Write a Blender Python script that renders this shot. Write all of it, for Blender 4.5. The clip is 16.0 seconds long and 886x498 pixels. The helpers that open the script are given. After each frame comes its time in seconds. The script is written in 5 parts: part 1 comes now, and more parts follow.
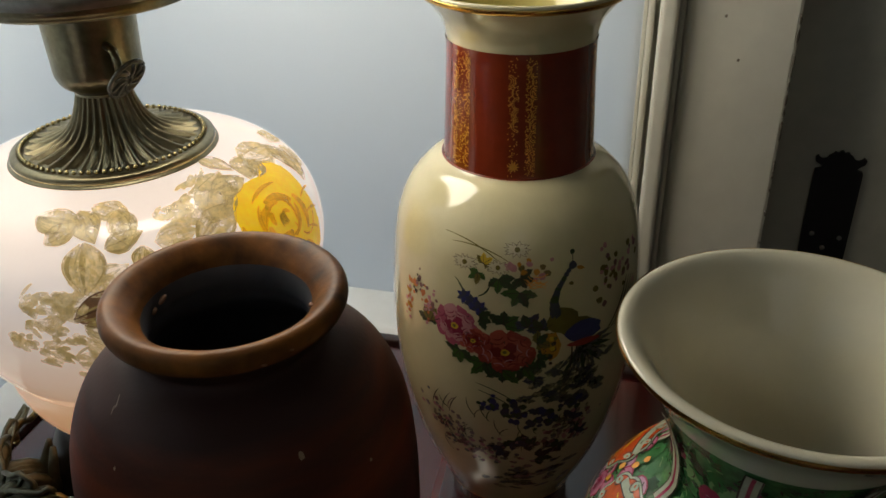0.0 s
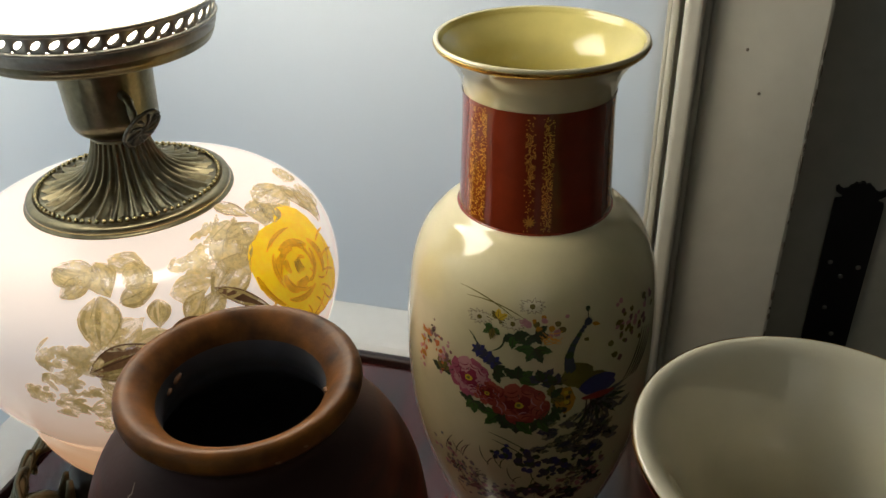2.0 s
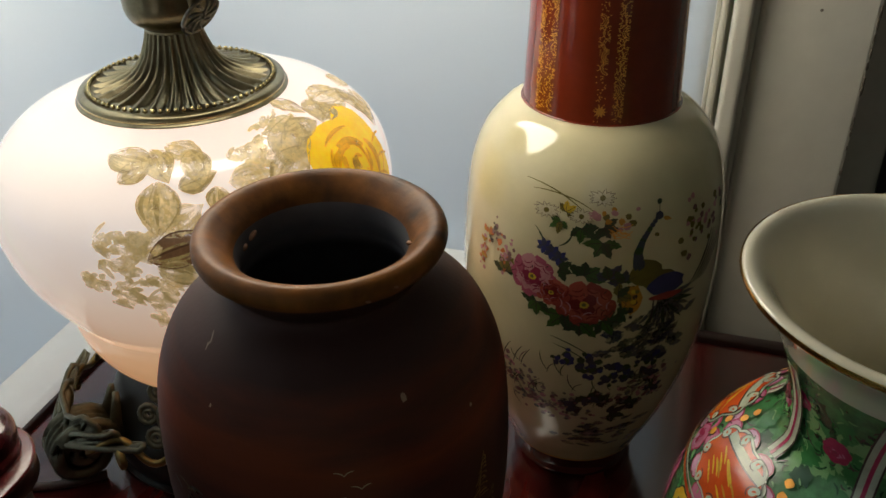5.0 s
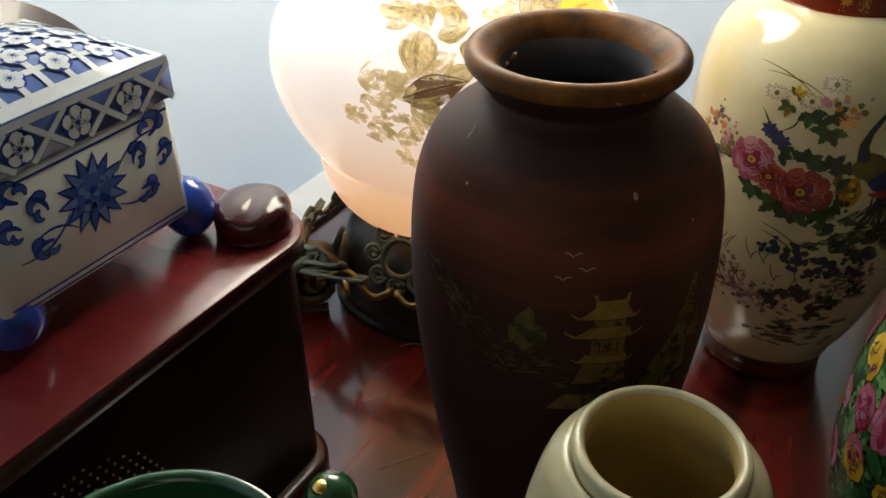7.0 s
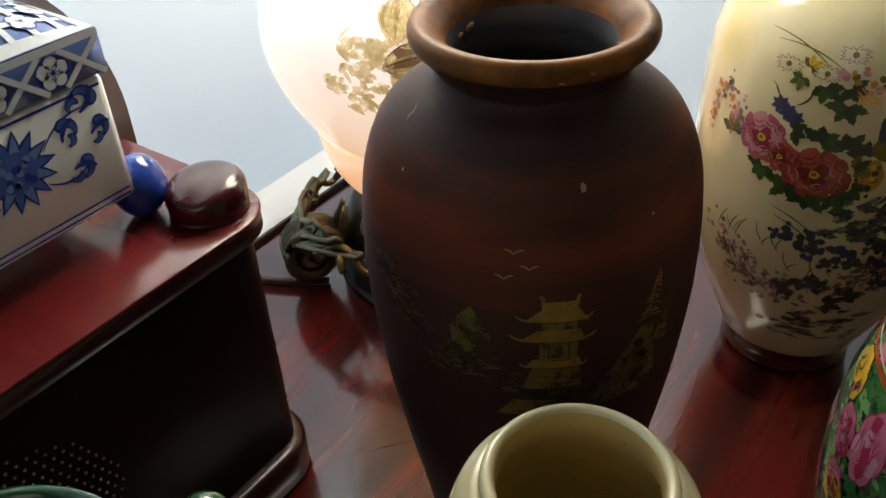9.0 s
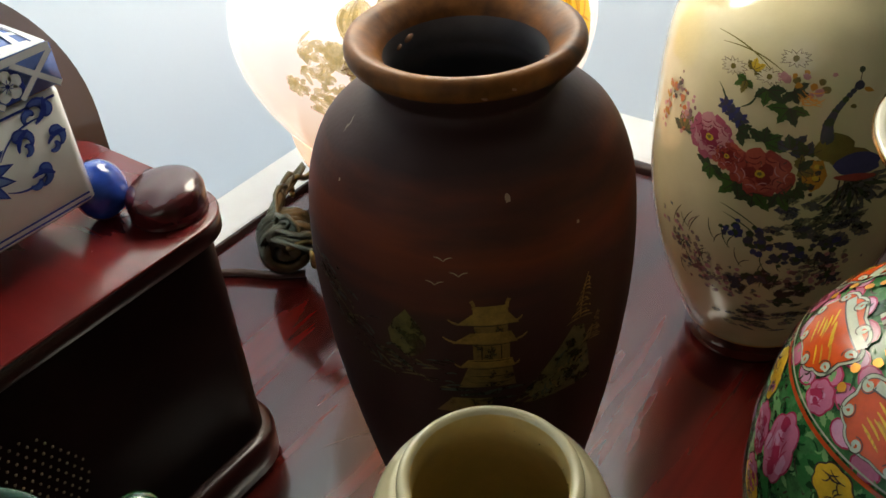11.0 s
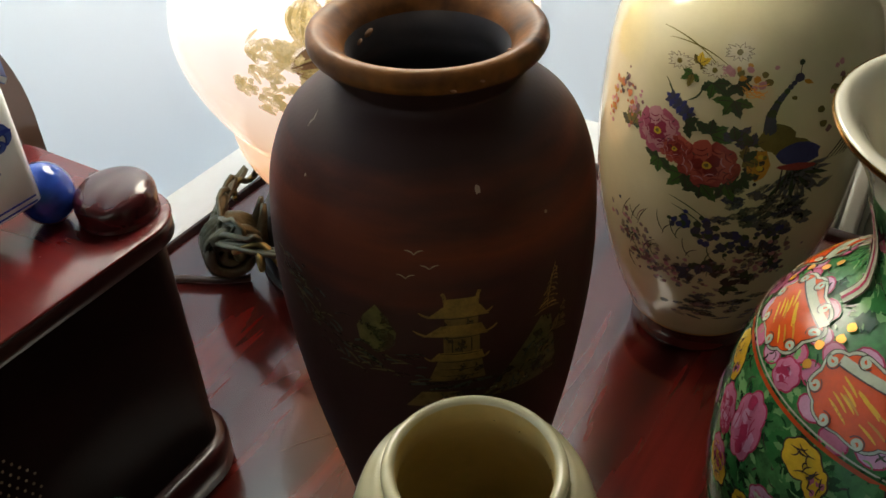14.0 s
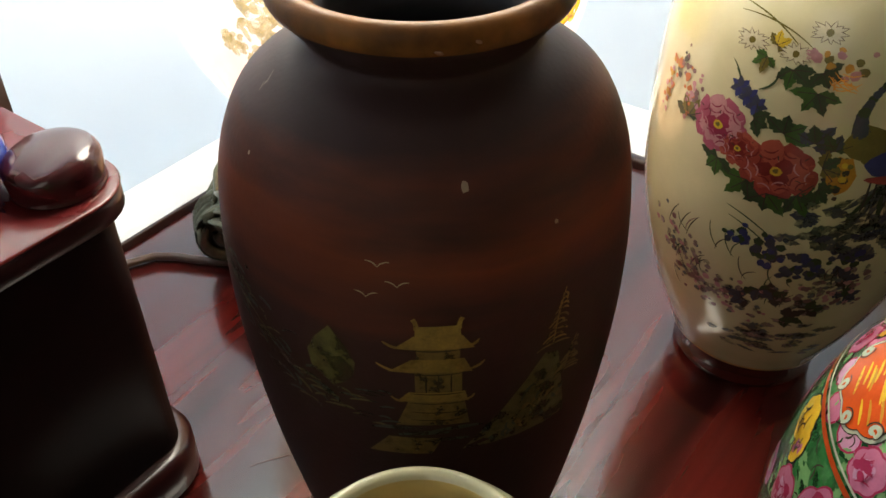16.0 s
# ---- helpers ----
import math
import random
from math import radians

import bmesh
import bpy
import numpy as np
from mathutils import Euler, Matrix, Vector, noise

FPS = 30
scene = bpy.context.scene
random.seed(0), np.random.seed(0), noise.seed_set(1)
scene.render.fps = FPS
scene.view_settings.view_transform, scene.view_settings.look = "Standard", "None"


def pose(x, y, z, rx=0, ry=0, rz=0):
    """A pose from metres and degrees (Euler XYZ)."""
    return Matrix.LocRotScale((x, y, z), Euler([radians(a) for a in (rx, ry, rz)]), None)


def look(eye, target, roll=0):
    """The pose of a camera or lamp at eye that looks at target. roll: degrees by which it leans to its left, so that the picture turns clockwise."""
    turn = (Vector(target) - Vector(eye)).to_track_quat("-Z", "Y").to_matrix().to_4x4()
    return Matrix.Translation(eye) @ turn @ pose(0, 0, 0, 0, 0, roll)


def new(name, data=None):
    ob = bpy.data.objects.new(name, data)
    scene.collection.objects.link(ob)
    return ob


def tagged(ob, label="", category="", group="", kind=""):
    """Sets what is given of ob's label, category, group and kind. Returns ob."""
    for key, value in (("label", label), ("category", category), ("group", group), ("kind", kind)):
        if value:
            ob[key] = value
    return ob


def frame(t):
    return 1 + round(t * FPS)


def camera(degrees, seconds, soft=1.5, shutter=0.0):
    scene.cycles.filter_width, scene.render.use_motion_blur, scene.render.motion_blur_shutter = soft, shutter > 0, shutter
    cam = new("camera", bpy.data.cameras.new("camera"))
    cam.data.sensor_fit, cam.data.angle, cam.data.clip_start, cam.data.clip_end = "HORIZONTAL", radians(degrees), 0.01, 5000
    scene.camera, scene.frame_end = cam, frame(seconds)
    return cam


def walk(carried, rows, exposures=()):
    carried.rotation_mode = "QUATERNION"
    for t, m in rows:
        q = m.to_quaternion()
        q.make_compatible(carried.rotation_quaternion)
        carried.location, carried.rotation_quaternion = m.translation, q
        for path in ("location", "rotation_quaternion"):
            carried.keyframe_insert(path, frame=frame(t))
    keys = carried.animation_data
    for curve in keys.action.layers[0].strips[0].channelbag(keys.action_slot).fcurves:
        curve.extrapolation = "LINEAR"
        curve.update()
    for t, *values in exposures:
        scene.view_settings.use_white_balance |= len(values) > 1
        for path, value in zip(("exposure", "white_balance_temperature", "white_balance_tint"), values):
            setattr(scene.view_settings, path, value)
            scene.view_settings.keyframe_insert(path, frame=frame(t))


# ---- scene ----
cam = camera(54.2, 16.0, soft=1.55)
METRES, EYE, TILT, LEAN, TURN = 0.48, 0.425, -29.5, 1.02, 14.5
ROWS = [
    (0.0, 0.0, 0.0, 0.0, 0.0, 0.0, -0.0),
    (0.5, -0.0086, 0.0029, -0.0036, -0.47, 0.08, -0.15),
    (1.0, -0.0049, 0.0312, 0.0103, -0.3, -0.67, -0.14),
    (1.5, -0.0066, 0.0394, 0.0352, 0.81, -1.9, -0.63),
    (2.0, -0.0012, 0.0055, 0.0805, 0.95, -1.51, -0.49),
    (2.5, 0.0031, -0.0209, 0.1211, 1.03, -0.88, -0.6),
    (3.0, 0.0017, 0.0107, 0.053, 0.92, -0.87, -0.35),
    (3.5, -0.0104, 0.0443, 0.0038, 0.94, -1.86, -0.42),
    (6.0, -0.0866, -0.0442, -0.0772, 3.99, -2.65, -3.56),
    (6.5, -0.0822, -0.0752, -0.1257, 12.51, -4.82, -7.09),
    (7.0, -0.0817, -0.0649, -0.1373, 13.94, -5.59, -8.28),
    (7.5, -0.0914, -0.0243, -0.1265, 13.89, -6.57, -8.27),
    (8.0, -0.0594, 0.0053, -0.1245, 16.23, -7.43, -8.62),
    (10.5, 0.0359, 0.0154, -0.0771, 19.89, -10.6, -8.35),
    (11.0, 0.0491, 0.0156, -0.0728, 19.53, -10.59, -8.22),
    (11.5, 0.0529, 0.0232, -0.0748, 19.33, -10.53, -8.86),
    (12.0, 0.0447, 0.018, -0.0744, 17.98, -10.26, -8.7),
    (12.5, 0.0391, 0.0098, -0.0753, 16.68, -9.96, -8.48),
    (13.0, 0.0327, 0.0055, -0.0797, 15.98, -9.77, -8.08),
    (13.5, 0.0284, 0.0049, -0.08, 15.08, -9.74, -7.8),
    (14.0, 0.0218, 0.006, -0.0861, 14.46, -9.5, -7.58),
    (14.5, 0.0109, 0.022, -0.1021, 14.05, -9.49, -8.03),
    (15.0, 0.0243, 0.0342, -0.0594, 15.81, -11.28, -9.22),
    (15.5, 0.013, 0.1441, -0.0874, 17.89, -11.19, -11.0),
    (16.0, 0.0256, 0.1598, -0.0863, 18.71, -11.42, -10.92),
]
walk(cam, [(t, pose(0, 0, EYE, TILT, LEAN, TURN) @ pose(METRES * x, METRES * y, METRES * z, 90 + pitch, roll, yaw)) for t, x, y, z, yaw, pitch, roll in ROWS],
     [(0.0, -0.80), (1.5, -0.74), (2.5, -0.69), (3.0, -1.02), (3.5, -0.69), (6.0, -0.55), (6.5, -0.37), (7.0, 0.0), (8.0, 0.2), (10.5, 0.28), (12.5, 0.18), (14.5, 0.25), (15.0, 0.38), (15.5, 0.4), (16.0, 0.75)])

# ---- light ----
world = bpy.data.worlds.new("room_air")
scene.world = world
world.use_nodes = True
world.node_tree.nodes["Background"].inputs[0].default_value = (0.75, 0.85, 1.0, 1)
world.node_tree.nodes["Background"].inputs[1].default_value = 0.05


def area_lamp(name, m, w, h, watts, colour):
    d = bpy.data.lights.new(name, "AREA")
    d.shape, d.size, d.size_y, d.energy, d.color = "RECTANGLE", w, h, watts, colour
    ob = new(name, d)
    ob.matrix_world = m
    return ob


# daylight: overcast sky behind the two blinds, and a dim fill lamp added behind the camera
area_lamp("sky_left", look((-0.66, -0.30, 0.45), (0.5, -0.30, 0.45)), 2.3, 1.5, 20.0, (0.80, 0.93, 1.0))
area_lamp("sky_back", look((-0.30, 0.82, 0.45), (-0.30, -0.5, 0.45)), 0.8, 1.5, 6.0, (0.78, 0.91, 1.0))
area_lamp("rear_fill", look((0.35, -1.74, 0.98), (0.0, 0.3, 0.15)), 0.9, 1.1, 1.9, (1.0, 0.94, 0.80))


# ---- materials ----
def mat(name, colour=(0.5, 0.5, 0.5), rough=0.5, metal=0.0, coat=0.0, emit=None, power=0.0, vary=0.0, scale=30.0, bump=0.0, bscale=None, second=None, sss=0.0, spec=0.5):
    """A surface with two scales of colour variation and a fine relief."""
    m = bpy.data.materials.new(name)
    m.use_nodes = True
    nt = m.node_tree
    b = nt.nodes["Principled BSDF"]
    b.inputs["Base Color"].default_value = (*colour, 1)
    b.inputs["Roughness"].default_value = rough
    b.inputs["Metallic"].default_value = metal
    b.inputs["Specular IOR Level"].default_value = spec
    b.inputs["Coat Weight"].default_value = coat
    b.inputs["Coat Roughness"].default_value = 0.06
    if sss:
        b.inputs["Subsurface Weight"].default_value = sss
        b.inputs["Subsurface Radius"].default_value = (0.01, 0.008, 0.005)
    if emit:
        b.inputs["Emission Color"].default_value = (*emit, 1)
        b.inputs["Emission Strength"].default_value = power
    tc = nt.nodes.new("ShaderNodeTexCoord")
    if vary:
        n1 = nt.nodes.new("ShaderNodeTexNoise")
        n1.inputs["Scale"].default_value = scale
        n1.inputs["Detail"].default_value = 6
        n1.inputs["Roughness"].default_value = 0.65
        nt.links.new(tc.outputs["Object"], n1.inputs["Vector"])
        n2 = nt.nodes.new("ShaderNodeTexNoise")
        n2.inputs["Scale"].default_value = scale * 7
        n2.inputs["Detail"].default_value = 4
        nt.links.new(tc.outputs["Object"], n2.inputs["Vector"])
        add = nt.nodes.new("ShaderNodeMath")
        add.operation = "MULTIPLY_ADD"
        add.inputs[1].default_value = 0.35
        nt.links.new(n2.outputs["Fac"], add.inputs[0])
        nt.links.new(n1.outputs["Fac"], add.inputs[2])
        r = nt.nodes.new("ShaderNodeValToRGB")
        r.color_ramp.elements[0].position, r.color_ramp.elements[1].position = 0.45, 0.92
        dark = second or tuple(c * (1 - vary) for c in colour)
        r.color_ramp.elements[0].color = (*dark, 1)
        r.color_ramp.elements[1].color = (*[min(1, c * (1 + vary * 0.5)) for c in colour], 1)
        nt.links.new(add.outputs[0], r.inputs["Fac"])
        nt.links.new(r.outputs["Color"], b.inputs["Base Color"])
    if bump:
        n3 = nt.nodes.new("ShaderNodeTexNoise")
        n3.inputs["Scale"].default_value = bscale or scale * 12
        n3.inputs["Detail"].default_value = 3
        nt.links.new(tc.outputs["Object"], n3.inputs["Vector"])
        bp = nt.nodes.new("ShaderNodeBump")
        bp.inputs["Strength"].default_value = bump
        bp.inputs["Distance"].default_value = 0.0006
        nt.links.new(n3.outputs["Fac"], bp.inputs["Height"])
        nt.links.new(bp.outputs["Normal"], b.inputs["Normal"])
        if coat:
            nt.links.new(bp.outputs["Normal"], b.inputs["Coat Normal"])
    return m


def lacquer(name, dark, light, rough, stretch=(1.2, 14.0, 14.0)):
    """Polished, streaked red wood under lacquer."""
    m = mat(name, light, rough, coat=0.9)
    nt = m.node_tree
    b = nt.nodes["Principled BSDF"]
    tc = nt.nodes.new("ShaderNodeTexCoord")
    mp = nt.nodes.new("ShaderNodeMapping")
    mp.inputs["Scale"].default_value = stretch
    mp.inputs["Rotation"].default_value = (0, 0, 0.9 if stretch[0] < stretch[1] else 0.12)
    n = nt.nodes.new("ShaderNodeTexNoise")
    n.inputs["Scale"].default_value, n.inputs["Detail"].default_value, n.inputs["Distortion"].default_value = 3.2, 7, 0.5
    r = nt.nodes.new("ShaderNodeValToRGB")
    r.color_ramp.elements[0].position, r.color_ramp.elements[1].position = 0.34, 0.72
    r.color_ramp.elements[0].color, r.color_ramp.elements[1].color = (*dark, 1), (*light, 1)
    nt.links.new(tc.outputs["Object"], mp.inputs["Vector"])
    nt.links.new(mp.outputs["Vector"], n.inputs["Vector"])
    nt.links.new(n.outputs["Fac"], r.inputs["Fac"])
    nt.links.new(r.outputs["Color"], b.inputs["Base Color"])
    g = nt.nodes.new("ShaderNodeTexNoise")
    g.inputs["Scale"].default_value, g.inputs["Detail"].default_value = 25, 5
    nt.links.new(tc.outputs["Object"], g.inputs["Vector"])
    mr = nt.nodes.new("ShaderNodeMapRange")
    mr.inputs["To Min"].default_value, mr.inputs["To Max"].default_value = rough * 0.7, rough * 1.4
    nt.links.new(g.outputs["Fac"], mr.inputs["Value"])
    nt.links.new(mr.outputs["Result"], b.inputs["Roughness"])
    return m


WALL = mat("wall_paint", (0.60, 0.62, 0.62), 0.55, vary=0.05, scale=5, bump=0.08, bscale=160)


def blind_cloth():
    """A white roller blind that lets daylight through."""
    m = bpy.data.materials.new("blind_cloth")
    m.use_nodes = True
    nt = m.node_tree
    nt.nodes.remove(nt.nodes["Principled BSDF"])
    d, t, mix = nt.nodes.new("ShaderNodeBsdfDiffuse"), nt.nodes.new("ShaderNodeBsdfTranslucent"), nt.nodes.new("ShaderNodeMixShader")
    d.inputs["Color"].default_value = (0.72, 0.75, 0.78, 1)
    tc, n, r = nt.nodes.new("ShaderNodeTexCoord"), nt.nodes.new("ShaderNodeTexNoise"), nt.nodes.new("ShaderNodeValToRGB")
    n.inputs["Scale"].default_value, n.inputs["Detail"].default_value = 3.0, 5
    r.color_ramp.elements[0].color, r.color_ramp.elements[1].color = (0.66, 0.71, 0.76, 1), (0.78, 0.82, 0.85, 1)
    nt.links.new(tc.outputs["Object"], n.inputs["Vector"])
    nt.links.new(n.outputs["Fac"], r.inputs["Fac"])
    nt.links.new(r.outputs["Color"], t.inputs["Color"])
    mix.inputs[0].default_value = 0.45
    nt.links.new(d.outputs[0], mix.inputs[1])
    nt.links.new(t.outputs[0], mix.inputs[2])
    nt.links.new(mix.outputs[0], nt.nodes["Material Output"].inputs["Surface"])
    return m


BLIND = blind_cloth()
TRIM = mat("trim_paint", (0.62, 0.60, 0.52), 0.38, vary=0.10, scale=9, bump=0.15, bscale=60)
SILL = mat("sill_paint", (0.92, 0.93, 0.92), 0.35, vary=0.05, scale=12, bump=0.1, bscale=80)
DARK = mat("door_paint", (0.46, 0.45, 0.38), 0.45, vary=0.15, scale=12)
ROOM = mat("room_paint", (0.58, 0.55, 0.50), 0.8, vary=0.1, scale=3)
FLOOR = mat("floor_wood", (0.16, 0.09, 0.05), 0.5, vary=0.3, scale=4)
IRON = mat("black_iron", (0.012, 0.012, 0.013), 0.42, 0.3, vary=0.3, scale=60, bump=0.25)
TABLE = lacquer("table_lacquer", (0.010, 0.004, 0.004), (0.160, 0.015, 0.011), 0.17, (11.0, 1.1, 11.0))
TABLE.node_tree.nodes["Principled BSDF"].inputs["Coat Weight"].default_value = 0.85
TABLE.node_tree.nodes["Principled BSDF"].inputs["Coat Roughness"].default_value = 0.12
CASE = lacquer("radio_lacquer", (0.095, 0.008, 0.008), (0.150, 0.011, 0.011), 0.24)
CASE.node_tree.nodes["Principled BSDF"].inputs["Coat Weight"].default_value = 0.2
# radio's upright front: red lacquer darkened in colour for the shade there
CASE_SHADED = mat("radio_lacquer_shaded", (0.013, 0.004, 0.004), 0.46, spec=0.14, coat=0.0, vary=0.3, scale=30)
KNOB = mat("dark_knob", (0.048, 0.007, 0.009), 0.20, spec=0.5, coat=0.30, vary=0.2, scale=40)
GLAZE = mat("cream_crackle_glaze", (0.66, 0.59, 0.36), 0.09, coat=0.8, vary=0.10, scale=14, bump=0.07, bscale=420)
BAND = mat("burgundy_enamel", (0.205, 0.027, 0.009), 0.14, coat=0.5, vary=0.25, scale=26)
GOLD = mat("gilt", (0.78, 0.50, 0.14), 0.24, 1.0, vary=0.25, scale=80)
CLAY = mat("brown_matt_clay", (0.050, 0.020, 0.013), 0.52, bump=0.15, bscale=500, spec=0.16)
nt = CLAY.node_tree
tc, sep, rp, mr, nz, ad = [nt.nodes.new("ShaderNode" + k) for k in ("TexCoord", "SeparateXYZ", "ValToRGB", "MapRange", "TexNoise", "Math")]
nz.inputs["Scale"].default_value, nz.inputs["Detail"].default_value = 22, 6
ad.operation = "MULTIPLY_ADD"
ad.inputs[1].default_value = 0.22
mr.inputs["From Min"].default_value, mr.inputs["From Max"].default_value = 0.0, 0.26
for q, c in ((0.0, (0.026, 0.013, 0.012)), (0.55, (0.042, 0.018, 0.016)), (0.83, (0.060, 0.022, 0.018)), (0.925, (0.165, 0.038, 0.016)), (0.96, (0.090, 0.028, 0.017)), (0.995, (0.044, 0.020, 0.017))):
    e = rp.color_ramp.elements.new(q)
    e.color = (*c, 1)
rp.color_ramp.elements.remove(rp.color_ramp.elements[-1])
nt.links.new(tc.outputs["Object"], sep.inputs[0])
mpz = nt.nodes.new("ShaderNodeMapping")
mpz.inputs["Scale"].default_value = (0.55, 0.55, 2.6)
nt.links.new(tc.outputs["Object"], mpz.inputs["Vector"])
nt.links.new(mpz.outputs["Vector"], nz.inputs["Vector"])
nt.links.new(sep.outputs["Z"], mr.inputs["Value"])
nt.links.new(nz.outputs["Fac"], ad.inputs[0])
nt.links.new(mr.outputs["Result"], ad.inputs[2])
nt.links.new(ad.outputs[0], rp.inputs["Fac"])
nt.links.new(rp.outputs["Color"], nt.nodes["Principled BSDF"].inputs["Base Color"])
LIP = mat("amber_clay_lip", (0.25, 0.092, 0.016), 0.42, vary=0.5, scale=17, bump=0.25, bscale=300, second=(0.026, 0.012, 0.007), spec=0.18)
CLAY_IN = mat("dark_clay_inside", (0.085, 0.085, 0.095), 0.38, vary=0.3, scale=30)
PORC = mat("white_porcelain", (0.66, 0.61, 0.46), 0.12, coat=0.4, vary=0.06, scale=20)
JAR = mat("cream_jar_glaze", (0.62, 0.56, 0.34), 0.20, coat=0.4, vary=0.08, scale=20)
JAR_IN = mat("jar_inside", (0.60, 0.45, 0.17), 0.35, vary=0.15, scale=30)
GREEN = mat("green_glaze", (0.015, 0.075, 0.028), 0.14, coat=0.5, vary=0.3, scale=25)
BRASS = mat("antique_brass", (0.235, 0.205, 0.125), 0.29, 1.0, vary=0.45, scale=40, bump=0.2)
FOOTMETAL = mat("patinated_metal", (0.17, 0.17, 0.115), 0.40, 0.65, vary=0.5, scale=45, bump=0.3)
SHADE = mat("lit_milk_glass", (0.9, 0.88, 0.84), 0.2, emit=(1.0, 0.92, 0.76), power=15.0)
BLUE = mat("cobalt_glaze", (0.02, 0.06, 0.36), 0.12, coat=0.5, vary=0.45, scale=50)
BOXW = mat("box_porcelain", (0.62, 0.68, 0.70), 0.14, coat=0.4, vary=0.05, scale=20)
WOOD = mat("dark_wood", (0.028, 0.011, 0.009), 0.3, coat=0.3, vary=0.4, scale=20)
CORD = mat("brown_cord", (0.11, 0.065, 0.045), 0.45, vary=0.2, scale=60)


# ---- building blocks ----
def thing(name, x, y, z, turn, label, category, group=""):
    ob = new(name)
    ob.empty_display_size = 0.02
    ob.matrix_world = pose(x, y, z, 0, 0, turn)
    return tagged(ob, label, category, group)


def part(name, bm, material, parent=None, label="", smooth=True, kind=""):
    me = bpy.data.meshes.new(name)
    bmesh.ops.recalc_face_normals(bm, faces=bm.faces)
    for f in bm.faces:
        f.smooth = smooth
    bm.to_mesh(me)
    bm.free()
    me.materials.append(material)
    ob = new(name, me)
    if parent:
        ob.parent = parent
    return tagged(ob, label, kind=kind)


def structure(name, bm, material, label, category):
    return tagged(part(name, bm, material, None, label, False), category=category, kind="structure")


def box(x0, y0, z0, x1, y1, z1, bevel=0.0, seg=2, bm=None):
    bm = bm or bmesh.new()
    g = bmesh.ops.create_cube(bm, size=1.0)
    m = pose((x0 + x1) / 2, (y0 + y1) / 2, (z0 + z1) / 2) @ Matrix.Diagonal((x1 - x0, y1 - y0, z1 - z0, 1))
    bmesh.ops.transform(bm, matrix=m, verts=g["verts"])
    if bevel:
        edges = list({e for v in g["verts"] for e in v.link_edges})
        bmesh.ops.bevel(bm, geom=edges, offset=bevel, segments=seg, profile=0.5, affect="EDGES")
    return bm


def curve_through(points, steps=6):
    """A smooth line through (r, z) points."""
    p = [points[0], *points, points[-1]]
    out = []
    for i in range(1, len(p) - 2):
        a, b, c, d = [Vector(q) for q in p[i - 1:i + 3]]
        n = 1 if (b - c).length < 0.0008 else steps
        for k in range(n):
            t = k / n
            out.append(0.5 * (2 * b + (c - a) * t + (2 * a - 5 * b + 4 * c - d) * t * t + (3 * b - a - 3 * c + d) * t ** 3))
    out.append(Vector(p[-1]))
    return [(max(0.0, q[0]), q[1]) for q in out]


def revolve(profile, seg=96, bm=None):
    bm = bm or bmesh.new()
    rings = []
    for r, z in profile:
        if r < 1e-5:
            rings.append([bm.verts.new((0, 0, z))])
        else:
            rings.append([bm.verts.new((r * math.sin(2 * math.pi * i / seg), -r * math.cos(2 * math.pi * i / seg), z)) for i in range(seg)])
    for a, b in zip(rings, rings[1:]):
        for i in range(seg):
            j = (i + 1) % seg
            q = [a[i % len(a)], a[j % len(a)], b[j % len(b)], b[i % len(b)]]
            q = list(dict.fromkeys(q))
            if len(q) > 2:
                bm.faces.new(q)
    return bm


def tube(points, radius, seg=8, bm=None, taper=None):
    """A round bar along 3D points."""
    bm = bm or bmesh.new()
    pts = [Vector(p) for p in points]
    rings = []
    for i, p in enumerate(pts):
        d = (pts[min(i + 1, len(pts) - 1)] - pts[max(i - 1, 0)]).normalized()
        up = Vector((0, 0, 1)) if abs(d.z) < 0.9 else Vector((1, 0, 0))
        a = d.cross(up).normalized()
        b = d.cross(a)
        r = radius * (taper[i] if taper else 1)
        rings.append([bm.verts.new(p + r * (math.cos(2 * math.pi * k / seg) * a + math.sin(2 * math.pi * k / seg) * b)) for k in range(seg)])
    for q, w in zip(rings, rings[1:]):
        for k in range(seg):
            bm.faces.new((q[k], q[(k + 1) % seg], w[(k + 1) % seg], w[k]))
    bm.faces.new(rings[0])
    bm.faces.new(rings[-1])
    return bm


def ball(x, y, z, rx, ry=None, rz=None, bm=None, u=16, v=10):
    bm = bm or bmesh.new()
    g = bmesh.ops.create_uvsphere(bm, u_segments=u, v_segments=v, radius=1.0)
    bmesh.ops.transform(bm, matrix=pose(x, y, z) @ Matrix.Diagonal((rx, ry or rx, rz or rx, 1)), verts=g["verts"])
    return bm


def facing(x, y):
    """Turn by which a thing's front looks towards the middle of the walk."""
    return math.degrees(math.atan2(-x, y + 0.01))


# ---- setting ----
WX, WY, TX, TY = -0.482, 0.640, -0.428, 0.560


def wall_with_opening(x0, y0, x1, y1, a0, a1, z0, z1, along_y):
    """A wall from the floor to the ceiling with one opening through it."""
    bm = bmesh.new()
    spans = ((y0, a0), (a1, y1)) if along_y else ((x0, a0), (a1, x1))
    for p, q in spans:
        if q - p > 0.001:
            box(x0, p, -0.75, x1, q, 1.7, bm=bm) if along_y else box(p, y0, -0.75, q, y1, 1.7, bm=bm)
    for p, q in ((-0.75, z0), (z1, 1.7)):
        box(x0, a0, p, x1, a1, q, bm=bm) if along_y else box(a0, y0, p, a1, y1, q, bm=bm)
    return bm


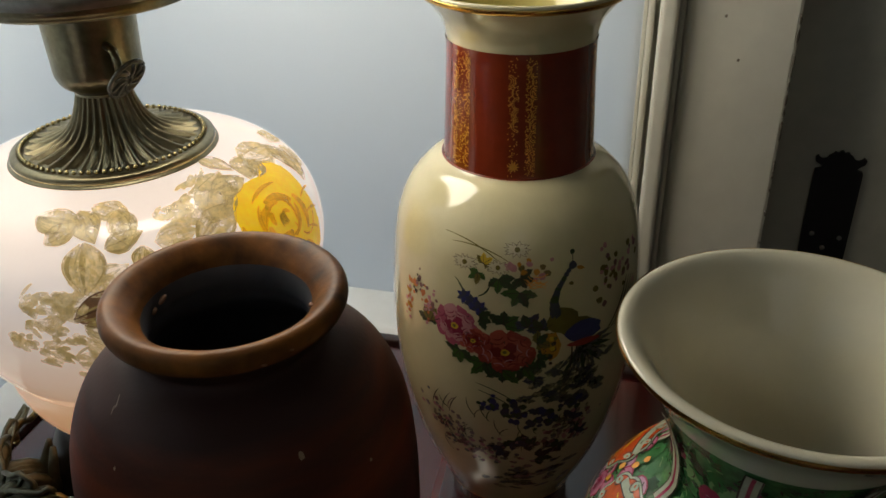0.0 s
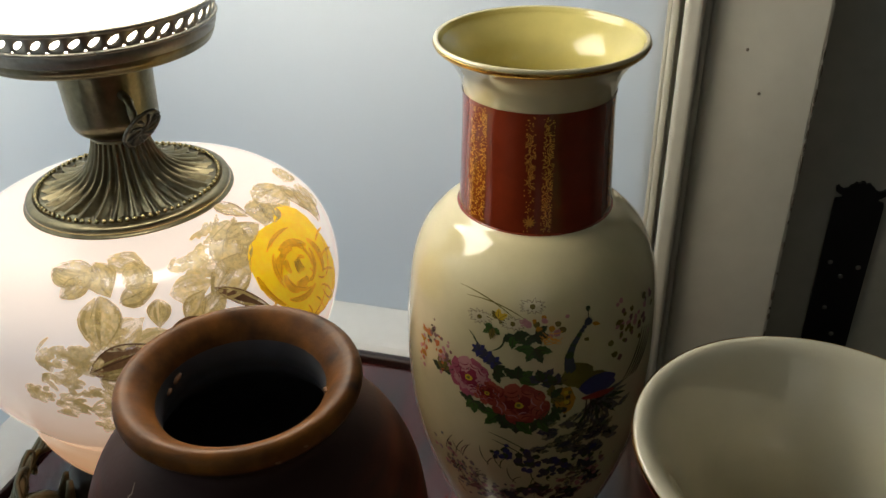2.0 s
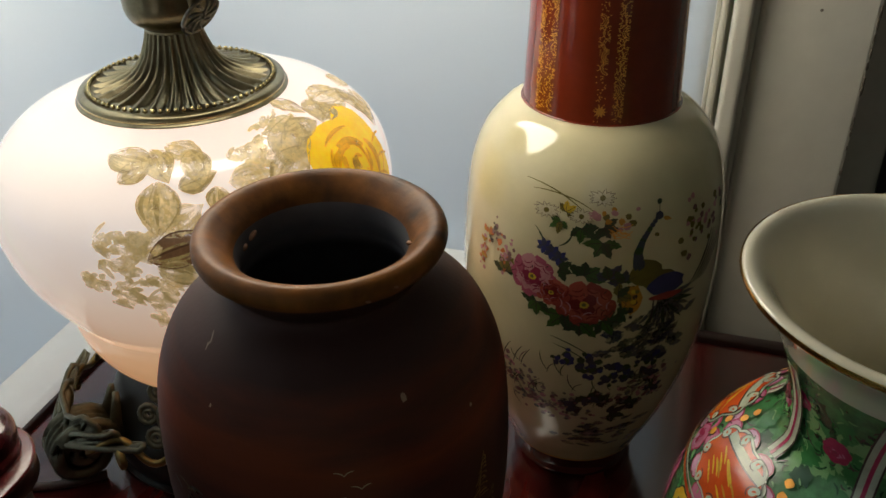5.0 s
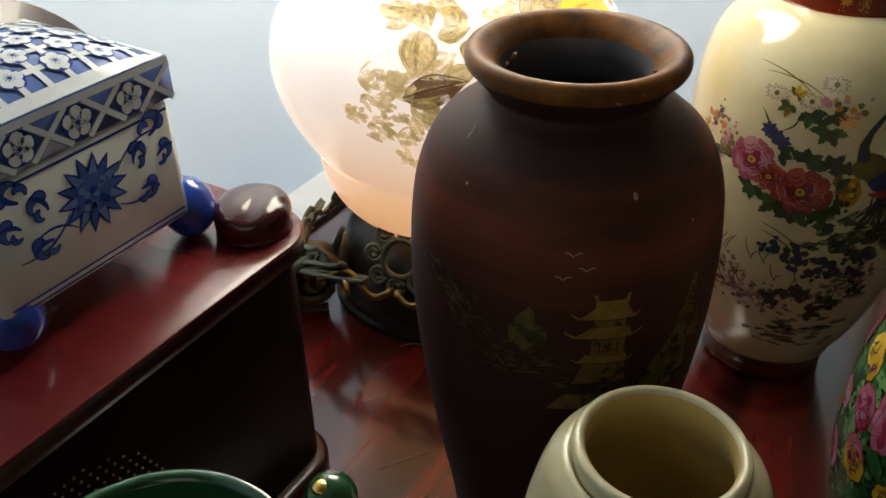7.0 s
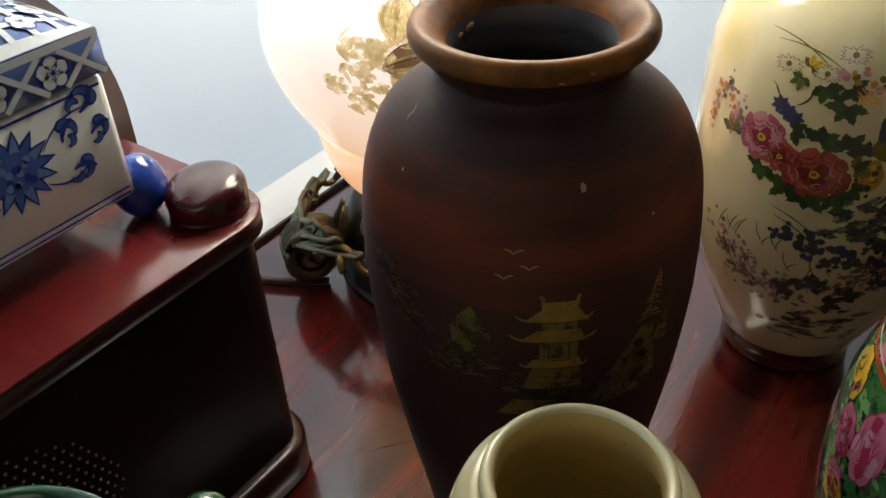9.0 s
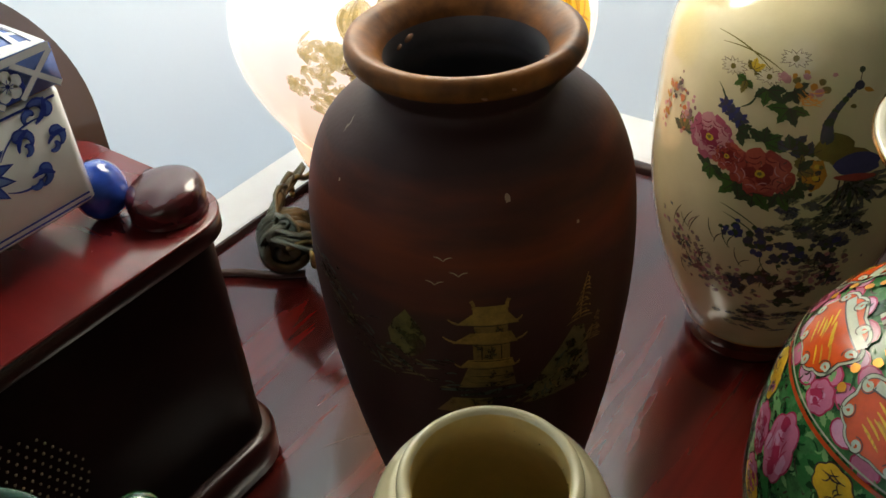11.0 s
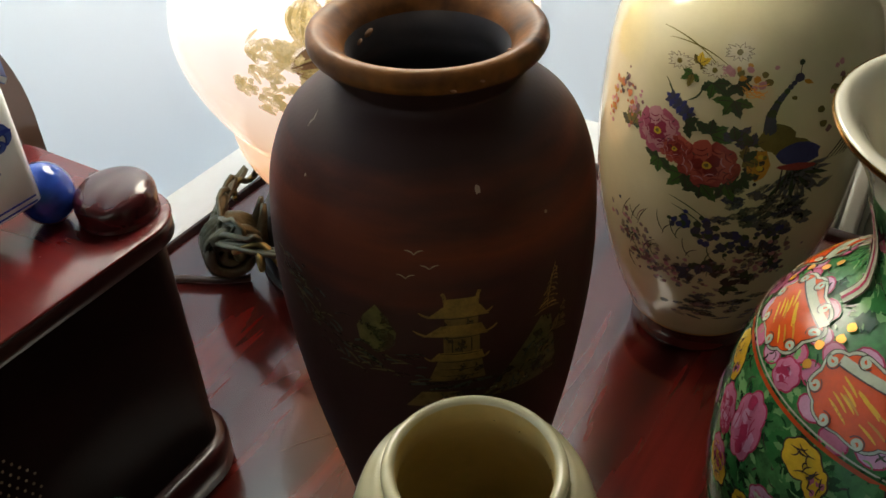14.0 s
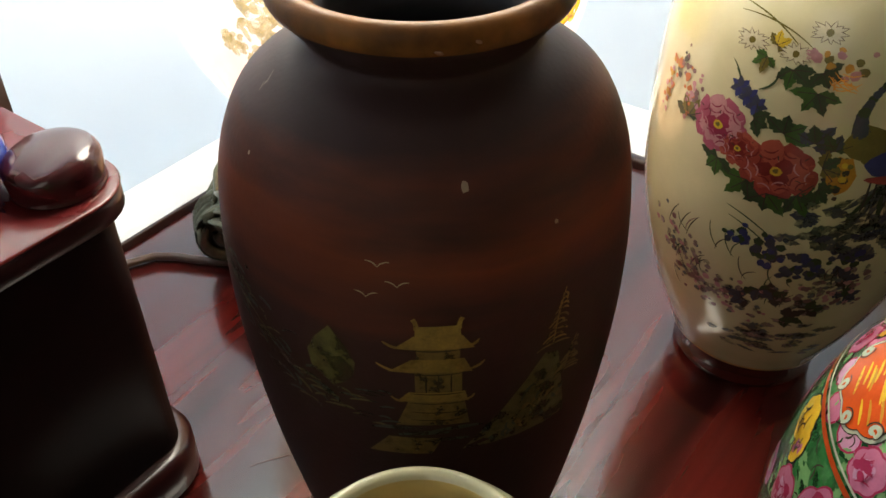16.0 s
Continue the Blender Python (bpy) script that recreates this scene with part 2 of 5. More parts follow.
structure("wall_left", wall_with_opening(WX - 0.1, -1.9, WX - 0.004, WY + 0.1, -1.4, WY + 0.07, -0.04, 1.2, True), WALL, "white painted wall with a window beside the table", "wall")
structure("wall_back", wall_with_opening(WX - 0.003, WY + 0.004, -0.016, WY + 0.1, WX + 0.001, -0.026, -0.04, 1.2, False), WALL, "white painted wall with a window behind the vases", "wall")
structure("wall_outside_left", box(-0.86, -1.9, -0.75, -0.80, 1.0, 1.75), WALL, "pale outer screen beyond the window", "wall")
structure("wall_outside_back", box(-0.80, 0.94, -0.75, 0.2, 1.0, 1.75), WALL, "pale outer screen beyond the window", "wall")
structure("window_blind_left", box(WX - 0.0015, -1.42, -0.0015, WX, WY + 0.0015, 1.22), BLIND, "pale blue-white roller blind glowing with daylight", "blind")
structure("window_blind_back", box(WX + 0.0005, WY, -0.0015, -0.0165, WY + 0.0015, 1.22), BLIND, "pale blue-white roller blind glowing with daylight", "blind")
structure("wall_right", box(2.0, -1.9, -0.75, 2.1, WY + 0.1, 1.7), ROOM, "plain dim wall of the room", "wall")
# unseen wall; its opening is added to let the fill lamp in
bm = box(WX, -1.9, -0.75, -0.25, -1.8, 1.7)
box(0.95, -1.9, -0.75, 2.0, -1.8, 1.7, bm=bm)
box(-0.25, -1.9, -0.75, 0.95, -1.8, 0.33, bm=bm)
box(-0.25, -1.9, 1.58, 0.95, -1.8, 1.7, bm=bm)
structure("wall_front", bm, ROOM, "plain dim unseen wall with an opening added for the fill lamp", "wall")
structure("floor", box(WX - 0.1, -1.9, -0.80, 2.1, WY + 0.1, -0.75), FLOOR, "dark wooden floor of the room", "floor")
structure("ceiling", box(WX - 0.1, -1.9, 1.7, 2.1, WY + 0.2, 1.8), ROOM, "plain dim ceiling of the room", "ceiling")
structure("window_sill_left", box(WX - 0.030, -1.39, -0.0395, TX - 0.0044, WY - 0.0005, -0.002, 0.012, 5), SILL, "white painted ledge along the wall beside the table", "ledge")
structure("window_sill_back", box(TX - 0.0042, TY + 0.014, -0.0395, -0.0265, WY + 0.030, -0.002, 0.016, 5), SILL, "white painted ledge along the wall behind the table", "ledge")
# casing with a stepped moulding, then a recess with a panel that carries an iron hinge
bm = box(-0.016, WY - 0.028, -0.75, -0.0112, WY + 0.1, 1.7, 0.0018)
box(-0.0110, WY - 0.018, -0.75, -0.0082, WY + 0.1, 1.7, 0.0008, bm=bm)
box(-0.0080, WY - 0.036, -0.75, 0.0052, WY + 0.1, 1.7, 0.0040, 4, bm=bm)
box(0.0054, WY - 0.026, -0.75, 0.0094, WY + 0.1, 1.7, 0.0012, bm=bm)
box(-0.0190, WY - 0.024, -0.75, -0.0162, WY - 0.002, 1.7, 0.0008, bm=bm)
structure("trim_moulding", bm, TRIM, "cream painted stepped door moulding", "moulding")
structure("trim_board", box(0.0096, WY - 0.022, -0.75, 0.0845, WY + 0.1, 1.7, 0.0025), TRIM, "cream painted casing board with chipped edge", "casing")
structure("door_1", box(0.0847, WY + 0.030, -0.75, 2.0, WY + 0.1, 1.7), DARK, "cream painted door panel set back beside the casing", "door")

table = thing("table", 0, 0, 0, 0, "polished dark red streaked wooden table with dark edge rail", "table")
part("tabletop", box(TX, -0.50, -0.028, 0.62, TY, 0.0, 0.005, 3), TABLE, table)
bm = box(TX - 0.0038, -0.5, -0.034, TX - 0.0005, TY + 0.010, 0.003, 0.0012)
box(TX, TY + 0.0005, -0.034, 0.62, TY + 0.010, 0.004, 0.003, bm=bm)
part("edge_rail", bm, WOOD, table, "dark moulded rail along the back edge")
for x, y in ((TX + 0.03, TY - 0.03), (TX + 0.03, -0.46), (0.58, TY - 0.03), (0.58, -0.46)):
    part("leg", box(x - 0.022, y - 0.022, -0.75, x + 0.022, y + 0.022, -0.028, 0.004), WOOD, table)

# ---- vases ----
BEIGE = curve_through([(0.0362, 0.0), (0.0375, 0.003), (0.0380, 0.010), (0.0425, 0.022), (0.0490, 0.036), (0.0560, 0.054), (0.0635, 0.080), (0.0692, 0.110), (0.0715, 0.145), (0.0710, 0.170), (0.0695, 0.190), (0.0665, 0.208), (0.0600, 0.224), (0.0500, 0.2355), (0.0412, 0.2405), (0.0400, 0.2430), (0.0392, 0.262), (0.0382, 0.290), (0.0384, 0.304), (0.0410, 0.313), (0.0460, 0.320), (0.0512, 0.3255), (0.0522, 0.3275)])
BROWN = curve_through([(0.0440, 0.0), (0.0452, 0.004), (0.0485, 0.030), (0.0545, 0.065), (0.0608, 0.105), (0.0650, 0.145), (0.0660, 0.172), (0.0650, 0.195), (0.0620, 0.214), (0.0550, 0.2300), (0.0450, 0.2390), (0.0360, 0.2440), (0.0340, 0.2470)])
FAMILLE = curve_through([(0.0400, 0.0), (0.0410, 0.004), (0.0450, 0.025), (0.0560, 0.065), (0.0635, 0.098), (0.0670, 0.130), (0.0660, 0.158), (0.0610, 0.180), (0.0520, 0.196), (0.0400, 0.206), (0.0345, 0.212), (0.0335, 0.218), (0.0345, 0.228), (0.0385, 0.2400), (0.0455, 0.2540), (0.0535, 0.2645), (0.0556, 0.2670)])
GLOBE = curve_through([(0.0480, 0.056), (0.0620, 0.066), (0.0765, 0.081), (0.0845, 0.096), (0.0875, 0.108), (0.0876, 0.1145), (0.0885, 0.118), (0.0965, 0.130), (0.1060, 0.148), (0.1115, 0.165), (0.1130, 0.182), (0.1090, 0.202), (0.0990, 0.217), (0.0820, 0.229), (0.0540, 0.2365)])


def inner(profile, wall, floor_z):
    return [(max(0.004, r - wall), z) for r, z in reversed(profile) if z > floor_z] + [(0.0, floor_z)]


# tall crackle-glazed vase
BX, BY = -0.0727, 0.4311
beige = thing("porcelain_vase", BX, BY, 0, facing(BX, BY), "tall cream crackle-glazed vase with burgundy neck and peacock garden painting", "vase")
part("body", revolve([(0.0, 0.002), *BEIGE, (0.0526, 0.3284), (0.0524, 0.3293), (0.0514, 0.3297), (0.0503, 0.3291)]), GLAZE, beige)
part("inside", revolve([(0.0503, 0.3291), *inner(BEIGE, 0.0028, 0.02)]), mat("yellow_inner_glaze", (0.64, 0.56, 0.20), 0.15, coat=0.4, vary=0.1, scale=20), beige, "glossy pale yellow inside")
part("foot_band", revolve([(r + 0.0004, z) for r, z in BEIGE if z <= 0.0185]), mat("dark_foot_enamel", (0.09, 0.014, 0.010), 0.2, coat=0.4, vary=0.2, scale=30), beige, "dark burgundy foot band")
part("neck_band", revolve([(r + 0.0004, z) for r, z in BEIGE if 0.2400 <= z <= 0.3045]), BAND, beige, "burgundy enamel neck band with gold tracery")
part("gilt_rim", revolve([(0.0512, 0.3250), (0.0522, 0.3260), (0.0529, 0.3274), (0.0527, 0.3279)]), GOLD, beige, "worn gilt rim")

# matt brown vase
NX, NY = -0.1423, 0.2306
brown = thing("clay_vase", NX, NY, 0, facing(NX, NY), "matt dark brown clay vase with a gilded pagoda landscape", "vase")
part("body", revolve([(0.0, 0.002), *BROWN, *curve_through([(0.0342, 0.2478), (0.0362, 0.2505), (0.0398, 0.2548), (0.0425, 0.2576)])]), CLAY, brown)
part("lip", revolve(curve_through([(0.0424, 0.2574), (0.0434, 0.2598), (0.0428, 0.2632), (0.0403, 0.2650), (0.0374, 0.2643), (0.0344, 0.2620), (0.0318, 0.2592), (0.0300, 0.2562)])), LIP, brown, "amber brown flared lip worn at the edge")
part("inside", revolve([(0.0301, 0.2563), (0.0293, 0.2538), (0.0289, 0.2505), (0.0288, 0.2480), (0.0296, 0.2462), (0.0300, 0.2445), (0.0297, 0.2430), (0.0330, 0.2370), (0.0400, 0.2320), (0.0560, 0.214), (0.0600, 0.172), (0.0540, 0.09), (0.0420, 0.012), (0.0, 0.010)]), CLAY_IN, brown, "dark inside of the vase")
CRUMB = mat("dried_clay", (0.30, 0.15, 0.08), 0.7, vary=0.4, scale=200, bump=0.4)
for a, r, z, w, h in ((-128, 0.0290, 0.2528, 0.0026, 0.0012), (-116, 0.0289, 0.2515, 0.0018, 0.0009), (74, 0.0300, 0.2566, 0.0012, 0.0009), (70, 0.0309, 0.2578, 0.0009, 0.0006), (12, 0.0429, 0.2588, 0.0013, 0.0006), (25, 0.0427, 0.2606, 0.0014, 0.0007)):
    crumb = part("clay_crumb", ball(0, 0, 0, w, 0.0010, h, u=10, v=6), CRUMB, brown, "small lump of dried clay")
    crumb.location = (r * math.sin(radians(a)), -r * math.cos(radians(a)), z)
    crumb.rotation_euler = (0, radians(20), radians(a))

# flared vase with dense enamel painting
FX, FY = 0.0497, 0.2373
famille = thing("enamel_vase", FX, FY, 0, facing(FX, FY), "flared white porcelain vase densely painted in green, pink and orange enamel", "vase")
THROAT = curve_through([(0.0560, 0.2682), (0.0552, 0.2691), (0.0530, 0.2691), (0.0504, 0.2676), (0.0478, 0.2645), (0.0440, 0.2580), (0.0395, 0.2490), (0.0345, 0.2375), (0.0308, 0.2250), (0.0292, 0.2130), (0.0282, 0.1980), (0.0262, 0.1800), (0.0200, 0.1660), (0.0, 0.1620)])
part("body", revolve([(0.0, 0.002), *FAMILLE, *THROAT]), PORC, famille)
part("gilt_rim", revolve([(0.0543, 0.2652), (0.0556, 0.2662), (0.0565, 0.2676), (0.0562, 0.2687)]), GOLD, famille, "thin worn gilt rim")

# small-mouthed cream jar
JX, JY = -0.0618, 0.1204
jar = thing("cream_jar", JX, JY, 0, 0, "plain cream glazed jar with a rolled rim", "jar")
J = curve_through([(0.0300, 0.0), (0.0310, 0.004), (0.0340, 0.030), (0.0400, 0.070), (0.0420, 0.110), (0.0415, 0.140), (0.0385, 0.163), (0.0340, 0.179), (0.0296, 0.1848), (0.0276, 0.1858), (0.0266, 0.1854), (0.0260, 0.1840)])
part("body", revolve([(0.0, 0.002), *J]), JAR, jar)
part("rim", revolve(curve_through([(0.0258, 0.1838), (0.0263, 0.1862), (0.0266, 0.1890), (0.0261, 0.1912), (0.0248, 0.1922), (0.0235, 0.1919), (0.0227, 0.1909)])), JAR, jar, "rolled cream rim")
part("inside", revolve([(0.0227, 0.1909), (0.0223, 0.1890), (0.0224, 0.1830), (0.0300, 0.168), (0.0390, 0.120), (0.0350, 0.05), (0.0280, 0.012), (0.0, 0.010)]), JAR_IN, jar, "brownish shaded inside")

SPECK = mat("dark_dirt", (0.02, 0.015, 0.01), 0.8, vary=0.3, scale=200)
for a, z, r in ((-50, 0.1838, 0.00045), (-38, 0.1846, 0.00030), (-8, 0.1842, 0.00035), (14, 0.1850, 0.00028)):
    speck = part("dirt_speck", ball(0, 0, 0, r, r, r * 0.6, u=6, v=4), SPECK, jar, "tiny dark speck of dirt")
    speck.location = (-0.0225 * math.sin(radians(a)), 0.0225 * math.cos(radians(a)), z)

# green pot
GX, GY = -0.152, 0.005
green = thing("green_pot", GX, GY, 0, 0, "tall dark green glazed pot with gilded ear", "pot")
G = curve_through([(0.030, 0.0), (0.032, 0.004), (0.040, 0.03), (0.046, 0.08), (0.044, 0.13), (0.036, 0.170), (0.0345, 0.185), (0.0380, 0.1990)])
part("body", revolve([(0.0, 0.002), *G, (0.0374, 0.2000), *inner(G, 0.003, 0.01)]), GREEN, green)
part("ear", tube([(0.014, 0.036, 0.160), (0.016, 0.046, 0.166), (0.0165, 0.052, 0.178), (0.0160, 0.0515, 0.188)], 0.0062, 10, taper=[1, 1, 1, 1.15]), GREEN, green, "green glazed ear")
part("ear_tip", ball(0.0160, 0.0512, 0.1895, 0.0078), GREEN, green)
part("gold_spot", ball(0.0150, 0.0490, 0.1955, 0.0030, 0.0030, 0.0018), GOLD, green, "worn gold spot")

# ---- lamp ----
LX, LY = -0.2988, 0.3966
lamp = thing("parlour_lamp", LX, LY, 0, facing(LX, LY), "antique parlour lamp with painted milk glass globe and brass fittings, lit", "lamp")
GLASS = mat("painted_milk_glass", (0.62, 0.50, 0.43), 0.10, coat=0.3, emit=(1.0, 0.83, 0.72), power=0.80)
nt = GLASS.node_tree
tc, sep, rp = nt.nodes.new("ShaderNodeTexCoord"), nt.nodes.new("ShaderNodeSeparateXYZ"), nt.nodes.new("ShaderNodeValToRGB")
mr = nt.nodes.new("ShaderNodeMapRange")
mr.inputs["From Min"].default_value, mr.inputs["From Max"].default_value = 0.05, 0.24
for p, c in ((0.0, (0.80, 0.38, 0.15)), (0.30, (0.92, 0.50, 0.24)), (0.37, (0.90, 0.56, 0.34)), (0.58, (0.94, 0.70, 0.54)), (0.80, (0.97, 0.87, 0.80))):
    e = rp.color_ramp.elements.new(p)
    e.color = (*c, 1)
rp.color_ramp.elements.remove(rp.color_ramp.elements[-1])
nt.links.new(tc.outputs["Object"], sep.inputs[0])
nt.links.new(sep.outputs["Z"], mr.inputs["Value"])
nt.links.new(mr.outputs["Result"], rp.inputs["Fac"])
nt.links.new(rp.outputs["Color"], nt.nodes["Principled BSDF"].inputs["Emission Color"])
part("globe", revolve(GLOBE), GLASS, lamp, "pink-white lit milk glass globe")
part("collar_disc", revolve(curve_through([(0.010, 0.2370), (0.0535, 0.2350), (0.0556, 0.2375), (0.0552, 0.2402), (0.0520, 0.2415), (0.0500, 0.2408), (0.0440, 0.2415)])), BRASS, lamp)
bead = part("bead", ball(0, 0, 0, 0.00135, u=10, v=6), mat("bright_brass", (0.55, 0.46, 0.24), 0.26, 1.0, vary=0.3, scale=60), lamp, "small bright brass bead")
bead.location = (0.0, -0.0495, 0.2421)
for i in range(1, 80):
    a = 2 * math.pi * i / 80
    b = new("bead", bead.data)
    b.parent, b.location = lamp, (0.0495 * math.sin(a), -0.0495 * math.cos(a), 0.2421)
# gold glint along the disc's edge, laid on as a strip of brighter brass
part("rim_highlight", revolve([(0.0538, 0.2352), (0.0554, 0.2364), (0.0560, 0.2378), (0.0556, 0.2388)]), bead.data.materials[0], lamp, "brass edge of the disc with its highlight as brighter colour")
# fluted cone
bm = bmesh.new()
prof = curve_through([(0.0455, 0.2412), (0.0360, 0.2432), (0.0265, 0.2470), (0.0205, 0.2530), (0.0165, 0.2620), (0.0140, 0.2710)])
rings = []
for r, z in prof:
    k = max(0.0, (0.2710 - z) / 0.03)
    rings.append([bm.verts.new(((r * (1 + 0.045 * math.cos(30 * 2 * math.pi * i / 240)) * math.sin(2 * math.pi * i / 240)), -(r * (1 + 0.045 * math.cos(30 * 2 * math.pi * i / 240)) * math.cos(2 * math.pi * i / 240)), z + 0.0011 * k * math.cos(30 * 2 * math.pi * i / 240))) for i in range(240)])
for a, b in zip(rings, rings[1:]):
    for i in range(240):
        bm.faces.new((a[i], a[(i + 1) % 240], b[(i + 1) % 240], b[i]))
part("fluted_cone", bm, BRASS, lamp, "fluted antique brass cone with leaf ends")
part("socket_cup", revolve(curve_through([(0.0, 0.2690), (0.0140, 0.2695), (0.0150, 0.2715), (0.0205, 0.2755), (0.0232, 0.2810), (0.0238, 0.2900), (0.0248, 0.3150), (0.0255, 0.3220), (0.0, 0.3225)])), BRASS, lamp, "smooth brass socket cup")
key = part("switch_key", tube([(0.006, -0.024, 0.300), (0.009, -0.032, 0.299), (0.0095, -0.036, 0.294), (0.0100, -0.0365, 0.289)], 0.0023), BRASS, lamp, "brass key stem")
bm = ball(0, 0, 0, 0.0118, 0.0013, 0.0080)
tube([(0.0114 * math.cos(q), 0, 0.0077 * math.sin(q)) for q in [2 * math.pi * i / 28 for i in range(29)]], 0.0012, 6, bm)
for i in range(9):
    q = 2 * math.pi * i / 9
    tube([(f * 0.0112 * math.cos(q + f * 0.8), -0.0014, f * 0.0075 * math.sin(q + f * 0.8)) for f in (0.15, 0.4, 0.65, 0.9)], 0.0009, 5, bm)
bmesh.ops.transform(bm, matrix=pose(0.0125, -0.0370, 0.2855, 30, -38, 12), verts=bm.verts)
part("key_disc", bm, mat("dark_bronze", (0.17, 0.165, 0.14), 0.34, 0.9, vary=0.5, scale=60), key, "ornate dark bronze turn key")
part("gallery_base", revolve(curve_through([(0.020, 0.3190), (0.0400, 0.3185), (0.0560, 0.3205), (0.0592, 0.3236), (0.0602, 0.3262), (0.0598, 0.3272), (0.0575, 0.3265)])), BRASS, lamp, "brass gallery plate with rolled edge")
# the glare on the ring is put into this greyer, lighter brass colour
GALLERY = mat("glare_greyed_brass", (0.30, 0.28, 0.24), 0.34, 0.95, vary=0.3, scale=60, bump=0.15)


def pierced_band(r0, r1, z0, z1, holes, seg=20):
    """A thin upright ring pierced by slanted leaf-shaped holes."""
    bm = bmesh.new()
    sq = []
    for k in range(seg):
        q = 2 * math.pi * k / seg
        c, d = math.cos(q), math.sin(q)
        m = max(abs(c), abs(d))
        sq.append(((c / m, d / m), (0.46 * c + 0.42 * d, 0.52 * d)))
    for h in range(holes):
        a0, w, rings = 2 * math.pi * h / holes, math.pi / holes, []
        for layer in (0, 1):
            for edge in (0, 1):
                row = []
                for pair in sq:
                    u, v = pair[edge]
                    t = 0.5 + 0.5 * v
                    r = r0 + (r1 - r0) * t - 0.0009 * layer
                    row.append(bm.verts.new((r * math.sin(a0 + w * u), -r * math.cos(a0 + w * u), z0 + (z1 - z0) * t)))
                rings.append(row)
        for k in range(seg):
            n = (k + 1) % seg
            bm.faces.new((rings[0][k], rings[0][n], rings[1][n], rings[1][k]))
            bm.faces.new((rings[2][k], rings[2][n], rings[3][n], rings[3][k]))
            bm.faces.new((rings[1][k], rings[1][n], rings[3][n], rings[3][k]))
    bmesh.ops.remove_doubles(bm, verts=bm.verts, dist=0.00001)
    return bm


bm = pierced_band(0.0618, 0.0630, 0.3352, 0.3432, 46)
for r, z, w in ((0.0616, 0.3340, 0.0011), (0.0630, 0.3440, 0.0016)):
    tube([(r * math.sin(2 * math.pi * i / 96), -r * math.cos(2 * math.pi * i / 96), z) for i in range(97)], w, 6, bm)
revolve([(0.0598, 0.3262), (0.0612, 0.3290), (0.0617, 0.3352), (0.0608, 0.3352), (0.0602, 0.3290)], 96, bm)
part("gallery_ring", bm, GALLERY, lamp, "pierced brass gallery ring, glare put into its grey-brown colour")
part("shade", revolve(curve_through([(0.0, 0.3320), (0.0540, 0.3318), (0.0570, 0.3350), (0.0640, 0.3520), (0.0850, 0.3720), (0.1040, 0.4000), (0.1120, 0.4300), (0.1080, 0.4650), (0.0900, 0.4950), (0.0600, 0.5150), (0.0450, 0.5250), (0.0480, 0.5450)])), SHADE, lamp, "glowing white milk glass shade")
# ---- radio ----
RX0, RX1, RY0, RY1, RZ = -0.372, -0.256, -0.16, 0.192, 0.166
radio = thing("table_radio", (RX0 + RX1) / 2, (RY0 + RY1) / 2, 0, 0, "dark cherry lacquered table radio with rounded ends and grille front", "radio")


def slab(x0, y0, x1, y1, z0, z1, rad, bevel=0.003):
    """An upright-edged slab with rounded corners in plan."""
    bm = bmesh.new()
    ring = []
    for cx, cy, a0 in ((x1 - rad, y1 - rad, 0), (x0 + rad, y1 - rad, 90), (x0 + rad, y0 + rad, 180), (x1 - rad, y0 + rad, 270)):
        for k in range(9):
            a = radians(a0 + k * 90 / 8)
            ring.append((cx + rad * math.cos(a), cy + rad * math.sin(a)))
    steps = [(bevel, z0), (0, z0 + bevel), (0, z1 - bevel), (bevel * 0.3, z1 - bevel * 0.3), (bevel, z1)]
    cx, cy = (x0 + x1) / 2, (y0 + y1) / 2
    rows = []
    for inset, z in steps:
        sx, sy = 1 - 2 * inset / (x1 - x0), 1 - 2 * inset / (y1 - y0)
        rows.append([bm.verts.new((cx + (x - cx) * sx, cy + (y - cy) * sy, z)) for x, y in ring])
    for a, b in zip(rows, rows[1:]):
        for i in range(len(ring)):
            bm.faces.new((a[i], a[(i + 1) % len(ring)], b[(i + 1) % len(ring)], b[i]))
    bm.faces.new(rows[0])
    bm.faces.new(rows[-1])
    return bm


hx, hy = (RX1 - RX0) / 2, (RY1 - RY0) / 2
part("case", slab(-hx, -hy, hx + 0.001, hy - 0.002, 0.026, RZ - 0.0075, 0.014, 0.001), CASE_SHADED, radio, "cherry case with shade in its dark colour")
# sides of top and plinth: lacquer colour darkened to carry their shade
CASE_EDGE_SHADED = mat("radio_edge_shaded", (0.030, 0.006, 0.006), 0.3, coat=0.2, vary=0.3, scale=30)
part("lid", slab(-hx - 0.006, -hy - 0.006, hx + 0.008, hy + 0.006, RZ + 0.0022, RZ + 0.004, 0.024, 0.0008), CASE, radio, "glossy red top board")
part("lid_edge", slab(-hx - 0.0055, -hy - 0.0055, hx + 0.0075, hy + 0.0055, RZ - 0.0075, RZ + 0.0021, 0.0235, 0.0014), CASE_EDGE_SHADED, radio, "edge moulding under the top, shade in its dark wine colour")
part("plinth", slab(-hx - 0.006, -hy - 0.006, hx + 0.008, hy + 0.006, 0.0, 0.026, 0.026, 0.004), CASE_EDGE_SHADED, radio, "stepped plinth with shade in its dark wine colour")

bm = bmesh.new()
rng = random.Random(4)
for i in range(30):
    for k in range(22):
        y, z = -0.048 + i * 0.0043 + (k % 2) * 0.00215, 0.050 + k * 0.0043
        if ((y - 0.014) / 0.062) ** 2 + ((z - 0.095) / 0.045) ** 2 < 1:
            ball(hx + 0.0011, y, z, 0.00068, bm=bm, u=6, v=4)
